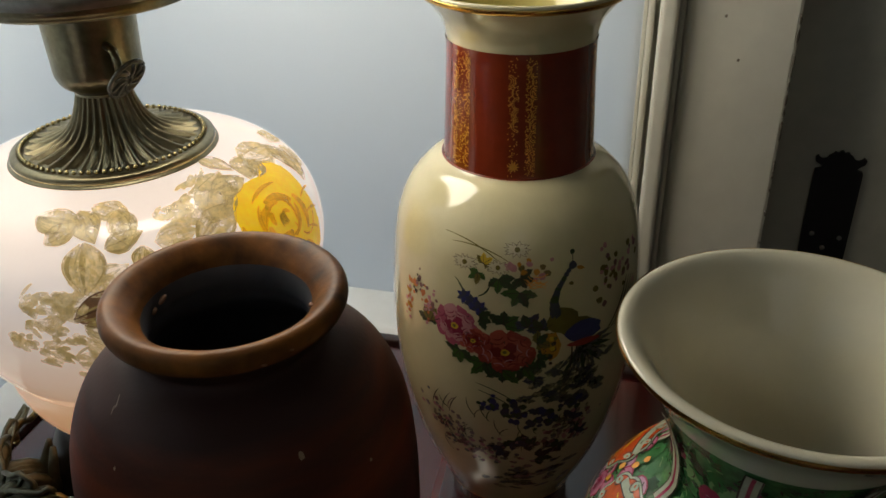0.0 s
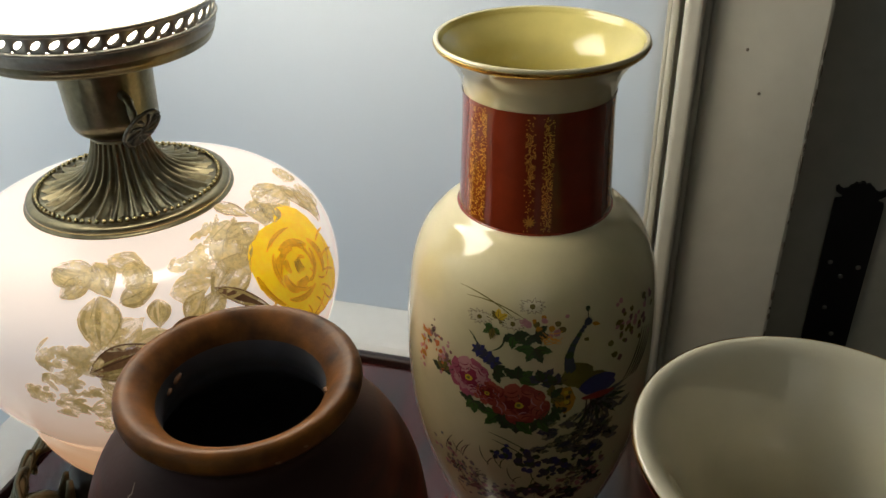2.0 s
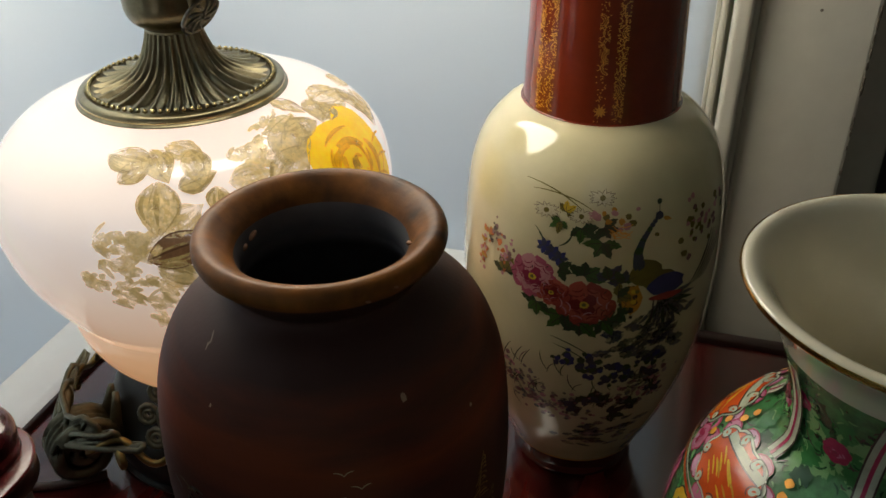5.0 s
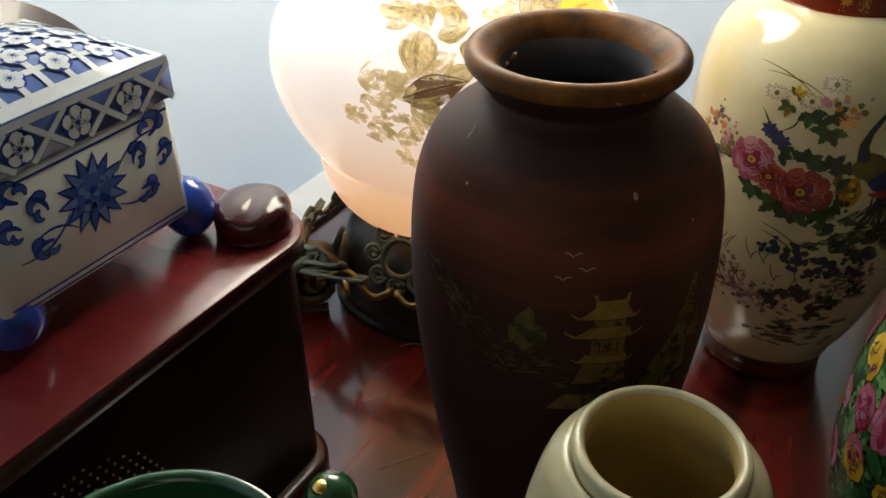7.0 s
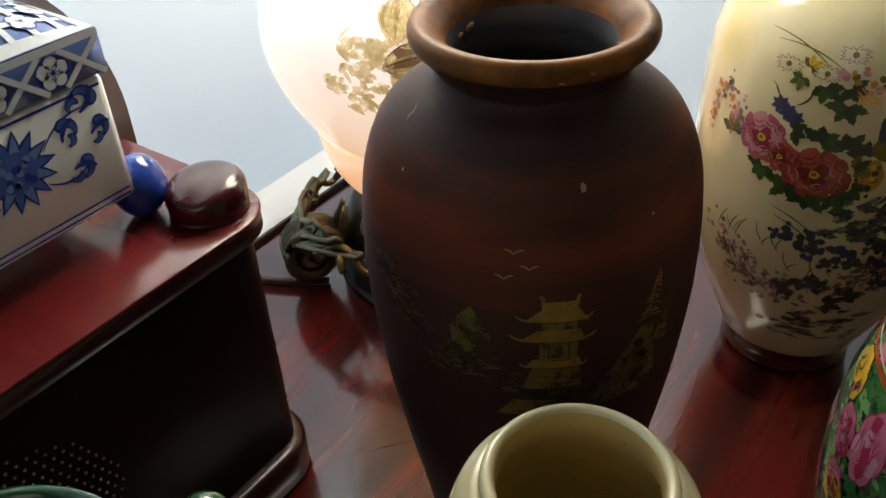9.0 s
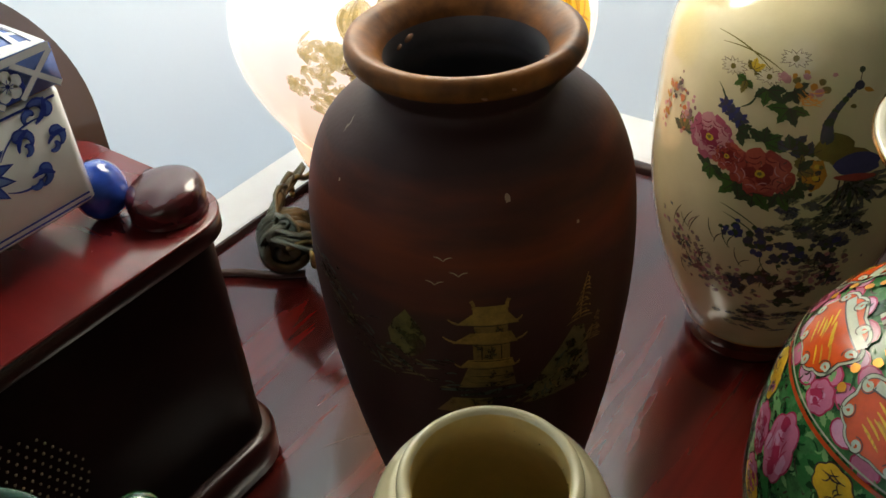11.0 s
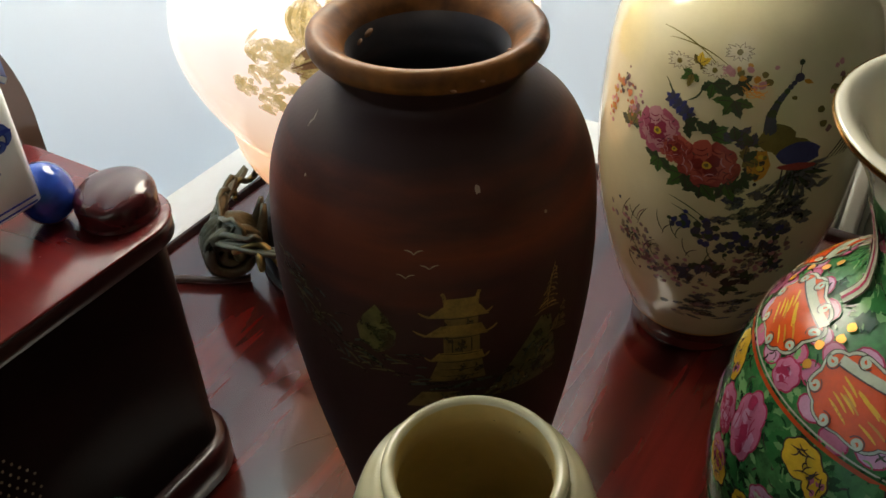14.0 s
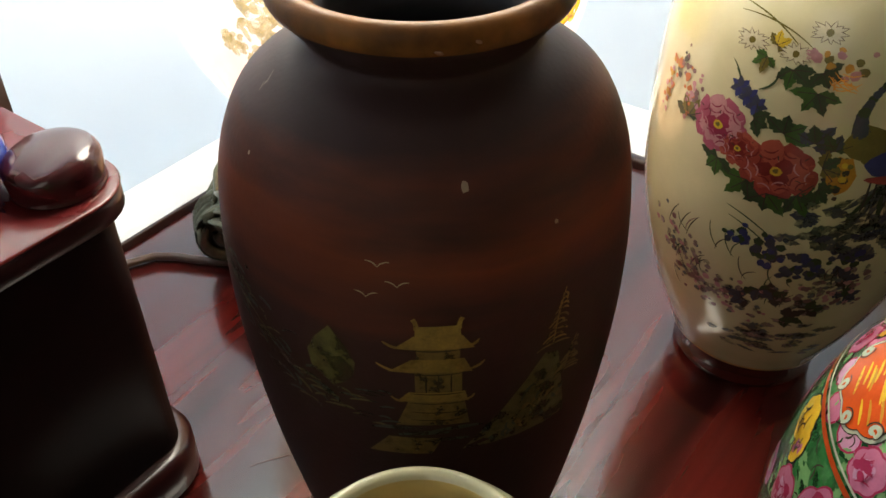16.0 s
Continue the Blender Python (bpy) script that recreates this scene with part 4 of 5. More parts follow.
def quad(p, at, u0, v0, u1, v1, u2, v2, u3, v3, m, layer=0):
    out = []
    c = [(u0, v0), (u1, v1), (u2, v2), (u3, v3)]
    for (a, b), (c2, d) in zip(c, c[1:] + c[:1]):
        out += [(a + (c2 - a) * t, b + (d - b) * t) for t in (0, 0.25, 0.5, 0.75)]
    p.blob(at, out, m, layer)


quad(p, at, -0.0125, -0.0140, 0.0090, -0.0140, 0.0074, -0.0030, -0.0085, -0.0025, SHADOWGOLD)
quad(p, at, -0.0215, -0.0290, -0.0020, -0.0285, 0.0010, -0.0205, -0.0150, -0.0200, SHADOWGOLD)
quad(p, at, -0.0120, -0.0030, 0.0085, -0.0035, 0.0075, 0.0008, -0.0085, 0.0010, DULLGOLD, 1)
quad(p, at, -0.0066, 0.0010, 0.0066, 0.0008, 0.0066, 0.0085, -0.0066, 0.0090, SHADOWGOLD, 0)
quad(p, at, -0.0140, 0.0092, 0.0095, 0.0086, 0.0072, 0.0140, -0.0074, 0.0142, DULLGOLD, 2)
quad(p, at, -0.0060, 0.0138, 0.0060, 0.0136, 0.0060, 0.0180, -0.0060, 0.0180, SHADOWGOLD, 1)
quad(p, at, -0.0122, 0.0180, 0.0100, 0.0176, 0.0066, 0.0226, -0.0066, 0.0228, DULLGOLD, 3)
quad(p, at, -0.0062, 0.0225, 0.0062, 0.0225, 0.0060, 0.0262, -0.0060, 0.0262, DULLGOLD, 4)
for e in (-1, 1):
    k = 1.0 if e < 0 else 0.75
    p.stroke(at, arc_line(e * 0.0058, 0.0250, e * 0.0066, 0.0288, e * 0.0004, 6), 0.0013, DULLGOLD, 5, False)
    p.stroke(at, arc_line(e * k * 0.0100, 0.0186, e * k * 0.0150, 0.0206, -e * 0.0006, 6), 0.0010, DULLGOLD, 5)
    p.stroke(at, arc_line(e * k * 0.0110, 0.0098, e * k * 0.0172, 0.0124, -e * 0.0006, 6), 0.0010, DULLGOLD, 5)
    p.stroke(at, arc_line(e * k * 0.0100, -0.0026, e * k * 0.0135, -0.0006, -e * 0.0005, 6), 0.0009, DULLGOLD, 5)
for v in (0.0180, 0.0090, 0.0010, -0.0030, -0.0070, -0.0105):
    p.stroke(at, arc_line(-0.0080, v, 0.0072, v - 0.0003, -0.0004, 8), 0.0004, INK, 6)
for u in (-0.0035, 0.0, 0.0035):
    p.stroke(at, arc_line(u, 0.0012, u, 0.0082, 0.0, 4), 0.0005, INK, 6)
for u, v in ((-0.012, -0.0160), (-0.004, -0.0185), (0.006, -0.0165), (0.002, -0.022)):
    p.stroke(at, arc_line(u - 0.008, v, u + 0.007, v + 0.001, 0.0006, 7), 0.0018, DULLBLUE, 3)
p.done("painted_pagoda", brown, "dull gold painted pagoda")
p = Paint(on_pot(BROWN))
for a, z in ((-4.8, 0.2100), (-0.2, 0.2044), (-7.6, 0.2006)):
    for e in (-1, 1):
        p.stroke((a, z), arc_line(0, -0.0008, e * 0.0032, 0.0008, e * 0.0005, 6), 0.00042, PALELINE)
# pointed hill, tall wooded hill with a gilded pine, and dim green sprays
p.blob((-18.0, 0.164), leaf_shape(0.0235, 0.0150, 89, 0.04), DULLOLIVE, 3)
p.blob((-18.0, 0.166), leaf_shape(0.0180, 0.0090, 89, 0.04), DULLOLIVE, 4)
quad(p, (34.0, 0.146), -0.0210, -0.0080, 0.0150, -0.0080, 0.0085, 0.0240, 0.0035, 0.0260, DULLOLIVE, 0)
for j in range(34):
    u = p.rng.uniform(-0.016, 0.012)
    v = p.rng.uniform(-0.008, 0.018 - abs(u - 0.004))
    p.stroke((34.0, 0.146), arc_line(u, v, u + p.rng.uniform(-0.003, 0.004), v + p.rng.uniform(0.001, 0.006), 0.001, 6), p.rng.uniform(0.0008, 0.0022), p.rng.choice((DULLOLIVE, DULLBLUE, DULLBLUE, SHADOWGOLD)), 2 + j % 3)
for k, (a, z, h) in enumerate(((42.0, 0.1745, 0.019), (47.0, 0.160, 0.013))):
    p.stroke((a, z), arc_line(-0.0030, 0, 0.0008, h, 0.0008, 7), 0.0007, DULLGOLD if k == 0 else SHADOWGOLD, 1)
    for j in range(11):
        f = j / 11
        w = 0.0058 * (1.05 - f)
        for e in (-1, 1):
            u, v = -0.0030 + 0.0038 * f, h * f
            p.stroke((a, z), arc_line(u, v, u + e * w * p.rng.uniform(0.5, 1.1), v - 0.0016 + p.rng.uniform(-0.0008, 0.0010), e * 0.0005, 5), 0.0008, p.rng.choice((DULLGOLD, SHADOWGOLD)) if k == 0 else SHADOWGOLD, 2)
for i in range(70):
    t = p.rng.random()
    a, z = -58 + 34 * t + p.rng.gauss(0, 3), 0.190 - 0.034 * t + p.rng.gauss(0, 0.004)
    p.stroke((a, z), arc_line(0, 0, p.rng.uniform(0.001, 0.008), p.rng.uniform(-0.005, 0.002), 0.0008, 5), p.rng.uniform(0.0006, 0.0016), p.rng.choice((DULLOLIVE, DULLBLUE, DULLBLUE)), 1)
for i in range(22):
    a, z = p.rng.uniform(-34, -6), p.rng.uniform(0.150, 0.166)
    p.stroke((a, z), arc_line(0, 0, p.rng.uniform(0.003, 0.010), p.rng.uniform(-0.001, 0.001), 0.0006, 5), 0.0009, p.rng.choice((DULLOLIVE, DULLBLUE)), 1)
p.done("painted_landscape", brown, "faint painted hills, pine and gulls", "stuff")
PALECHIP = enamel("pale_chip", (0.42, 0.30, 0.20), 0.6)
for a, z, w, h in ((16.8, 0.2287, 0.0011, 0.0016), (-48.0, 0.226, 0.0005, 0.0007), (0, 0.12, 0.0006, 0.0008), (40, 0.215, 0.0007, 0.0007)):
    p = Paint(on_pot(BROWN))
    p.blob((a, z), round_shape(1.0, 9, 0.25, p.rng, w, h), PALECHIP, 1)
    p.done("glaze_chip", brown, "small pale chip in the surface")

p = Paint(on_pot(BROWN))
SCRATCH = enamel("pale_scratch", (0.30, 0.22, 0.17), 0.6)
p.stroke((-62.0, 0.2385), [(-0.0018, 0.0030), (-0.0004, 0.0012), (0.0006, -0.0002), (0.0003, -0.0016), (0.0010, -0.0034)], 0.00045, SCRATCH, 1)
p.stroke((-62.0, 0.2385), [(0.0006, -0.0002), (-0.0002, -0.0010), (0.0004, -0.0022)], 0.0003, SCRATCH, 2)
p.done("scratch", brown, "fine forked pale scratch on the shoulder")

# enamel vase: dense green ground, pink flowers, orange panels in white scrolls
EG, EG2, EG3 = enamel("bright_green_enamel", (0.036, 0.165, 0.046), 0.24), enamel("light_green_enamel", (0.17, 0.35, 0.13), 0.24), enamel("deep_green_enamel", (0.012, 0.062, 0.020), 0.24)
EP, EP2, EP3 = enamel("mauve_pink_enamel", (0.46, 0.14, 0.23), 0.24), enamel("lilac_enamel", (0.52, 0.26, 0.38), 0.24), enamel("crimson_enamel", (0.33, 0.03, 0.08), 0.24)
EO, EY, EW = enamel("vermilion_enamel", (0.56, 0.075, 0.012), 0.24), enamel("golden_enamel", (0.68, 0.42, 0.03), 0.24), enamel("celadon_white_enamel", (0.42, 0.45, 0.33), 0.24)
lay = on_pot(FAMILLE)
part("green_ground", revolve([(r + 0.00012, z) for r, z in FAMILLE if 0.02 <= z <= 0.248]), enamel("green_ground_enamel", (0.060, 0.20, 0.065), 0.24, vary=0.6, scale=90), famille, "mottled green enamel ground")
p = Paint(lay)
for i in range(520):
    a, z = p.rng.uniform(-150, 90), p.rng.uniform(0.03, 0.232)
    if abs(z - 0.1815) < 0.003:
        continue
    p.blob((a, z), leaf_shape(p.rng.uniform(0.007, 0.014), p.rng.uniform(0.005, 0.008), p.rng.uniform(0, 360), 0.25), p.rng.choice((EG, EG, EG2, EG3)), i % 4)
    if i % 2:
        p.stroke((a, z), arc_line(0, 0, p.rng.uniform(-0.005, 0.005), p.rng.uniform(-0.005, 0.005), 0.001, 5), 0.0005, INK, 5)
for i in range(900):
    a, z = p.rng.uniform(-110, 60), p.rng.uniform(0.06, 0.246)
    p.stroke((a, z), arc_line(0, 0, p.rng.uniform(-0.0035, 0.0035), p.rng.uniform(-0.0035, 0.0035), p.rng.uniform(-0.0008, 0.0008), 4), 0.0007, p.rng.choice((INK, EG3, EG3, EG2)), 5)
p.done("green_foliage", famille, "green enamel foliage ground", "stuff")


def bloom(p, at, w, h, cols, turn=0.0):
    """A ruffled enamel blossom w by h metres."""
    rng = p.rng
    ph = rng.uniform(0, 6)
    edge = [(math.cos(q) * (0.90 + 0.12 * abs(math.sin(3.5 * q + ph))), math.sin(q) * (0.90 + 0.12 * abs(math.sin(3.5 * q + ph)))) for q in [2 * math.pi * i / 42 for i in range(42)]]
    p.blob(at, [(u * (w + 0.0006), v * (h + 0.0006)) for u, v in edge], EP3 if cols[0] is not EY else INK, 5)
    p.blob(at, [(u * w, v * h) for u, v in edge], cols[0], 6)
    for i in range(14):
        a, f = rng.uniform(0, 6.28), rng.uniform(0.1, 0.70)
        p.blob(at, round_shape(1.0, 9, 0.25, rng, w * 0.26, h * 0.22, w * f * math.cos(a), h * f * math.sin(a)), cols[i % len(cols)], 7 + i % 3)
    for i in range(9):
        a, f = rng.uniform(0, 6.28), rng.uniform(0.25, 0.8)
        p.stroke(at, arc_line(w * f * math.cos(a), h * f * math.sin(a), w * f * math.cos(a + 1.2), h * f * math.sin(a + 1.2), w * 0.10, 6), 0.0005, EP3 if cols[0] is not EY else INK, 11)
    for i in range(16):
        q = 2 * math.pi * i / 16 + rng.uniform(-0.1, 0.1)
        p.blob(at, leaf_shape(0.0045, 0.0024, math.degrees(q), 0.2, cu=w * 0.95 * math.cos(q), cv=h * 0.95 * math.sin(q)), rng.choice((EG, EG2, EG3)), 3 + i % 2)


p = Paint(lay)
for k in range(-3, 3):
    b = 46 * k
    bloom(p, (-41 - b, 0.1640), 0.0078, 0.0140, (EP, EP2, EP3))
    bloom(p, (-40 - b, 0.1880), 0.0055, 0.0052, (EP, EP2, EP3))
    bloom(p, (-20 - b, 0.1735), 0.0072, 0.0066, (EY, YELLOW, EY))
    bloom(p, (-60 - b, 0.1700), 0.0036, 0.0060, (EY, EP, EY))
    bloom(p, (-24 - b, 0.1480), 0.0070, 0.0060, (EP2, EP, EW))
    bloom(p, (-8 - b, 0.1580), 0.0070, 0.0080, (EP, EP3, EP2))
    bloom(p, (-48 - b, 0.1360), 0.0080, 0.0075, (EY, AMBER, EY))
    bloom(p, (-20 - b, 0.1230), 0.0085, 0.0085, (EP, EP2, EP3))
    bloom(p, (-42 - b, 0.1050), 0.0085, 0.0085, (EP3, EP, EP2))
    bloom(p, (-16 - b, 0.0850), 0.0075, 0.0065, (EY, AMBER, EY))
    bloom(p, (-52 - b, 0.1540), 0.0050, 0.0060, (EP3, EP, EP2))
    bloom(p, (-31 - b, 0.1370), 0.0055, 0.0060, (EY, AMBER, EY))
    bloom(p, (-34 - b, 0.1190), 0.0060, 0.0055, (EP2, EP, EW))
    bloom(p, (-3 - b, 0.1400), 0.0065, 0.0065, (EP, EP2, EP3))
    bloom(p, (-28 - b, 0.2230), 0.0042, 0.0040, (EP3, EP, ROSE))
    bloom(p, (-52 - b, 0.2330), 0.0040, 0.0034, (EP3, PLUM, EP))
    for a, z in ((-40, 0.1990), (-37.3, 0.2027), (-37.0, 0.1945), (-39.0, 0.2055)):
        p.blob((a - b, z), round_shape(0.0016, 9, 0.15, p.rng), LINEGOLD if z > 0.197 else AMBER, 9)
p.done("enamel_blossoms", famille, "pink, crimson and yellow enamel blossoms", "stuff")
for k in range(-3, 3):
    p = Paint(lay)
    at = (-15.5 - 46 * k, 0.1955)
    ring = []
    for i in range(56):
        q = 2 * math.pi * i / 56
        lobe = 1 + 0.10 * abs(math.sin(4 * q)) - 0.05
        ring.append((0.0150 * lobe * math.copysign(abs(math.cos(q)) ** 0.8, math.cos(q)), 0.0112 * lobe * math.copysign(abs(math.sin(q)) ** 0.8, math.sin(q)) + 0.001))
    for i in range(9):
        t = -170 + i * 40
        c = (0.0168 * math.cos(radians(t)), 0.0128 * math.sin(radians(t)))
        p.blob(at, round_shape(1.0, 12, 0.1, p.rng, 0.0048, 0.0036, *c), EP2 if i % 2 else EP, 4)
        p.stroke(at, [(c[0] + 0.0048 * math.cos(q), c[1] + 0.0036 * math.sin(q)) for q in [0.52 * k_ for k_ in range(13)]], 0.0006, EP3, 5, False)
    for f, m, l in ((1.11, INK, 6), (1.085, EW, 7), (1.02, INK, 8), (0.995, EO, 9)):
        p.blob(at, [(u * f, v * f) for u, v in ring], m, l)
    for i in range(8):
        t = radians(22.5 + 45 * i)
        c = (0.0146 * math.cos(t), 0.0110 * math.sin(t) + 0.001)
        p.stroke(at, [(c[0] + 0.0017 * (1 - q / 9) * math.cos(q + t), c[1] + 0.0017 * (1 - q / 9) * math.sin(q + t)) for q in [0.55 * k_ for k_ in range(13)]], 0.0012, EW, 11, False)
        p.stroke(at, [(c[0] + 0.0023 * math.cos(q + t), c[1] + 0.0023 * math.sin(q + t)) for q in [0.45 * k_ for k_ in range(10)]], 0.0004, INK, 12, False)
    p.stroke(at, arc_line(-0.0120, 0.0070, 0.0125, 0.0090, 0.0004, 8), 0.0032, EW, 10, False)
    p.stroke(at, arc_line(-0.0125, 0.0053, 0.0125, 0.0072, 0.0004, 8), 0.0005, INK, 11, False)
    for i in range(16):
        u, v = p.rng.uniform(-0.008, 0.006), p.rng.uniform(-0.0055, 0.0045)
        p.stroke(at, arc_line(u, v, u + 0.0065, v - 0.0024, 0.0003, 5), 0.0008, p.rng.choice((EY, AMBER, EY)), 10)
    p.done("orange_panel", famille, "vermilion panel in a white scroll frame", "stuff")
for k in range(-3, 3):
    p = Paint(lay)
    for w, m, l in ((0.0058, INK, 13), (0.0046, EW, 14), (0.0012, EP3, 15)):
        p.stroke((-56 - 46 * k, 0.2065), arc_line(0, 0, 0.003, 0.044, 0.0012, 14), w, m, l, False)
    p.done("white_ribbon", famille, "white enamel ribbon running up the neck", "stuff")
p = Paint(lay)
p.stroke((0, 0.1815), [(0.0603 * 2 * math.pi * i / 160, 0) for i in range(161)], 0.0015, enamel("iron_red_enamel", (0.36, 0.06, 0.015), 0.14), 12, False)
p.stroke((0, 0.1833), [(0.0595 * 2 * math.pi * i / 160, 0) for i in range(161)], 0.0006, EW, 12, False)
p.done("red_line", famille, "vermilion line round the shoulder")

# lamp globe: olive garland and one yellow rose
GO3 = brushed("lit_pale_olive_paint", (0.62, 0.48, 0.25), 0.25, 0.60, 0.55, 110)
GO, GO2, GB = brushed("lit_olive_paint", (0.36, 0.26, 0.095), 0.25, 0.50, 0.62, 110), brushed("lit_light_olive_paint", (0.50, 0.375, 0.16), 0.25, 0.55, 0.60, 110), enamel("lit_brown_paint", (0.15, 0.075, 0.035), 0.2, 0.22)
RY1_, RY2_, RY3_ = enamel("lit_yellow_paint", (0.84, 0.52, 0.012), 0.18, 0.55, vary=0.3, scale=60), enamel("lit_deep_yellow_paint", (0.60, 0.27, 0.008), 0.18, 0.35), enamel("rose_heart_paint", (0.20, 0.08, 0.01), 0.2, 0.10)
BROWNLEAF = brushed("lit_brown_leaf_paint", (0.24, 0.125, 0.055), 0.22, 0.30, 0.8, 120)
lay = on_pot(GLOBE)
p = Paint(lay)
at = (46.5, 0.2092)
for k, (cu, cv, sx, sy) in enumerate(((0.012, -0.022, 0.020, 0.016), (-0.010, -0.030, 0.018, 0.010), (0.020, 0.004, 0.016, 0.026), (0.024, -0.014, 0.014, 0.024), (-0.002, -0.020, 0.022, 0.014), (-0.022, -0.023, 0.016, 0.009))):
    p.blob(at, round_shape(1.0, 22, 0.05, p.rng, sx, sy, cu, cv), RY1_, k % 3)
    p.stroke(at, [(cu + sx * 0.90 * math.cos(radians(q)), cv + sy * 0.90 * math.sin(radians(q))) for q in range(200, 345, 12)], 0.0012, RY2_, 4)
p.blob(at, round_shape(0.0285, 26, 0.05, p.rng, 1.0, 0.92), RY1_, 5)
ROSE_FOLD = brushed("lit_rose_fold_paint", (0.70, 0.36, 0.008), 0.2, 0.42, 0.75, 90)
for i in range(17):
    f, a0 = 0.0045 + 0.0013 * i, i * 99 + 20
    cu, cv = 0.0035 * math.cos(i * 2.1), -0.0020 + 0.0030 * math.sin(i * 2.1)
    span = 92 - 2 * i
    p.stroke(at, [(cu + f * math.cos(radians(a0 + span * q / 10)), cv + f * 0.86 * math.sin(radians(a0 + span * q / 10))) for q in range(11)], 0.0020 + 0.0016 * (i % 3), ROSE_FOLD, 6 + i % 5)
    p.stroke(at, [(cu + (f - 0.0012) * math.cos(radians(a0 + 8 + span * q / 11)), cv + (f - 0.0012) * 0.86 * math.sin(radians(a0 + 8 + span * q / 11))) for q in range(9)], 0.0006, RY2_, 11)
for i in range(5):
    p.stroke(at, arc_line(-0.003 + i * 0.0014, -0.005, -0.001 + i * 0.001, 0.002, 0.0010, 6), 0.0008, RY3_, 14)
for i in range(9):
    q = radians(200 + i * 20)
    p.stroke(at, arc_line(0.025 * math.cos(q), 0.024 * math.sin(q), 0.036 * math.cos(q) + 0.004, 0.035 * math.sin(q), 0.001, 5), 0.0016, ROSE_FOLD, 6)
p.done("painted_rose", lamp, "large yellow painted rose", "stuff")
p = Paint(lay)


def along(t, f, w):
    """A point f along and w across a leaf that points towards t degrees."""
    c, d = math.cos(radians(t)), math.sin(radians(t))
    return (f * c - w * d, f * d + w * c)


def brush_leaf(a, z, t, ln, fill, streaks, width=0.45, edge=None, n=12):
    """A leaf of a few loaded brush strokes, darker along its rim."""
    p.blob((a, z), leaf_shape(ln, ln * width, t, 0.06), fill, 0)
    for j in range(n):
        f0, w = p.rng.uniform(-0.02, 0.45) * ln, p.rng.uniform(-0.5, 0.5) * width * ln
        p.stroke((a, z), [along(t, f0 + q * ln * 0.5, w * math.sin(math.pi * min(1.0, (f0 / ln + q * 0.5) + 0.05))) for q in (0, 0.25, 0.5, 0.75, 1.0)], p.rng.uniform(0.0008, 0.0024), p.rng.choice(streaks), 1 + j % 5)
    if edge:
        for e in (1, -1):
            p.stroke((a, z), [along(t, q * ln, e * 0.5 * width * ln * math.sin(math.pi * q ** 0.8)) for q in [k / 10 for k in range(11)]], 0.0008 if e > 0 else 0.0005, edge, 7)


def spray(a, z, t, ln, n=34):
    """Loose dabs fanning out along a line."""
    for j in range(n):
        f, w = p.rng.uniform(0, 1) * ln, p.rng.gauss(0, 0.13) * ln
        q = t + p.rng.uniform(-40, 55)
        u, v = along(t, f, w)
        d = ln * p.rng.uniform(0.18, 0.42)
        p.stroke((a, z), arc_line(u, v, u + d * math.cos(radians(q)), v + d * math.sin(radians(q)), 0.0006, 5), p.rng.uniform(0.0016, 0.0042), p.rng.choice((GO2, GO2, GO3, GO3)), 1 + j % 5)


for spot in ((-33.2, 0.2305, -13, 0.0227), (-26.4, 0.2232, 41, 0.0162), (-18.3, 0.2316, -61, 0.0207), (-4.0, 0.231, -79, 0.02), (-8.6, 0.2205, 19, 0.017), (23.4, 0.2204, 47, 0.0325), (17.1, 0.2145, 26, 0.0279), (8.0, 0.2094, 44, 0.0146), (12.5, 0.2083, 32, 0.0158), (31.5, 0.2294, -6, 0.0208), (61.4, 0.2323, -141, 0.0218), (61.4, 0.2298, -146, 0.0145), (79.6, 0.2286, -122, 0.0225), (-15.7, 0.1886, -23, 0.02)):
    brush_leaf(spot[0], spot[1], spot[2], spot[3] * 1.15, GO2, (GO, GO2, GO2), 0.62, GO, 18)
for spot in ((-13.0, 0.2325, -28, 0.0181), (-18.1, 0.2171, -45, 0.0221), (-12.3, 0.2052, 32, 0.0172), (-6.0, 0.2029, 15, 0.015), (5.3, 0.2201, 1, 0.0191), (58.4, 0.2317, -21, 0.03), (90.0, 0.221, 200, 0.022), (100.0, 0.225, 170, 0.020)):
    brush_leaf(spot[0], spot[1], spot[2], spot[3] * 1.2, GO3, (GO3, GO2), 0.65, None, 18)
for spot in ((-14.3, 0.2233, -90, 0.0272), (2.2, 0.2195, -100, 0.0141)):
    brush_leaf(*spot, GO2, (GO, GO2, GO3), 0.75, GO, 26)
for spot in ((7.0, 0.2276, 7, 0.0185), (18.9, 0.2313, 5, 0.0222), (11.2, 0.2235, 10, 0.0162), (-31.4, 0.1992, -1, 0.0267), (-23.5, 0.2028, -33, 0.0158), (-30.7, 0.1907, -5, 0.0188), (-35.8, 0.1816, -10, 0.0128), (-28.6, 0.1756, -15, 0.0255), (-21.9, 0.1844, -27, 0.0187), (-19.5, 0.1636, -65, 0.0138)):
    spray(*spot)
for spot in ((46.6, 0.2362, -83, 0.0221), (81.0, 0.2246, -133, 0.0276)):
    brush_leaf(*spot, GO3, (GO2, GO3), 0.5, GB)
brush_leaf(18.1, 0.2176, -41, 0.0345, GO, (GB, GO), 0.20, GB, 8)
for a, z, t, ln in ((2.2, 0.2047, 3, 0.0247), (-17.8, 0.1926, 15, 0.036)):
    brush_leaf(a, z, t, ln, BROWNLEAF, (BROWNLEAF, GO), 0.48, GB, 14)
    p.stroke((a, z), arc_line(0, 0, *along(t, ln, 0), 0.0012, 9), 0.0010, GB, 8)
p.done("painted_garland", lamp, "olive green painted leaf garland", "stuff")

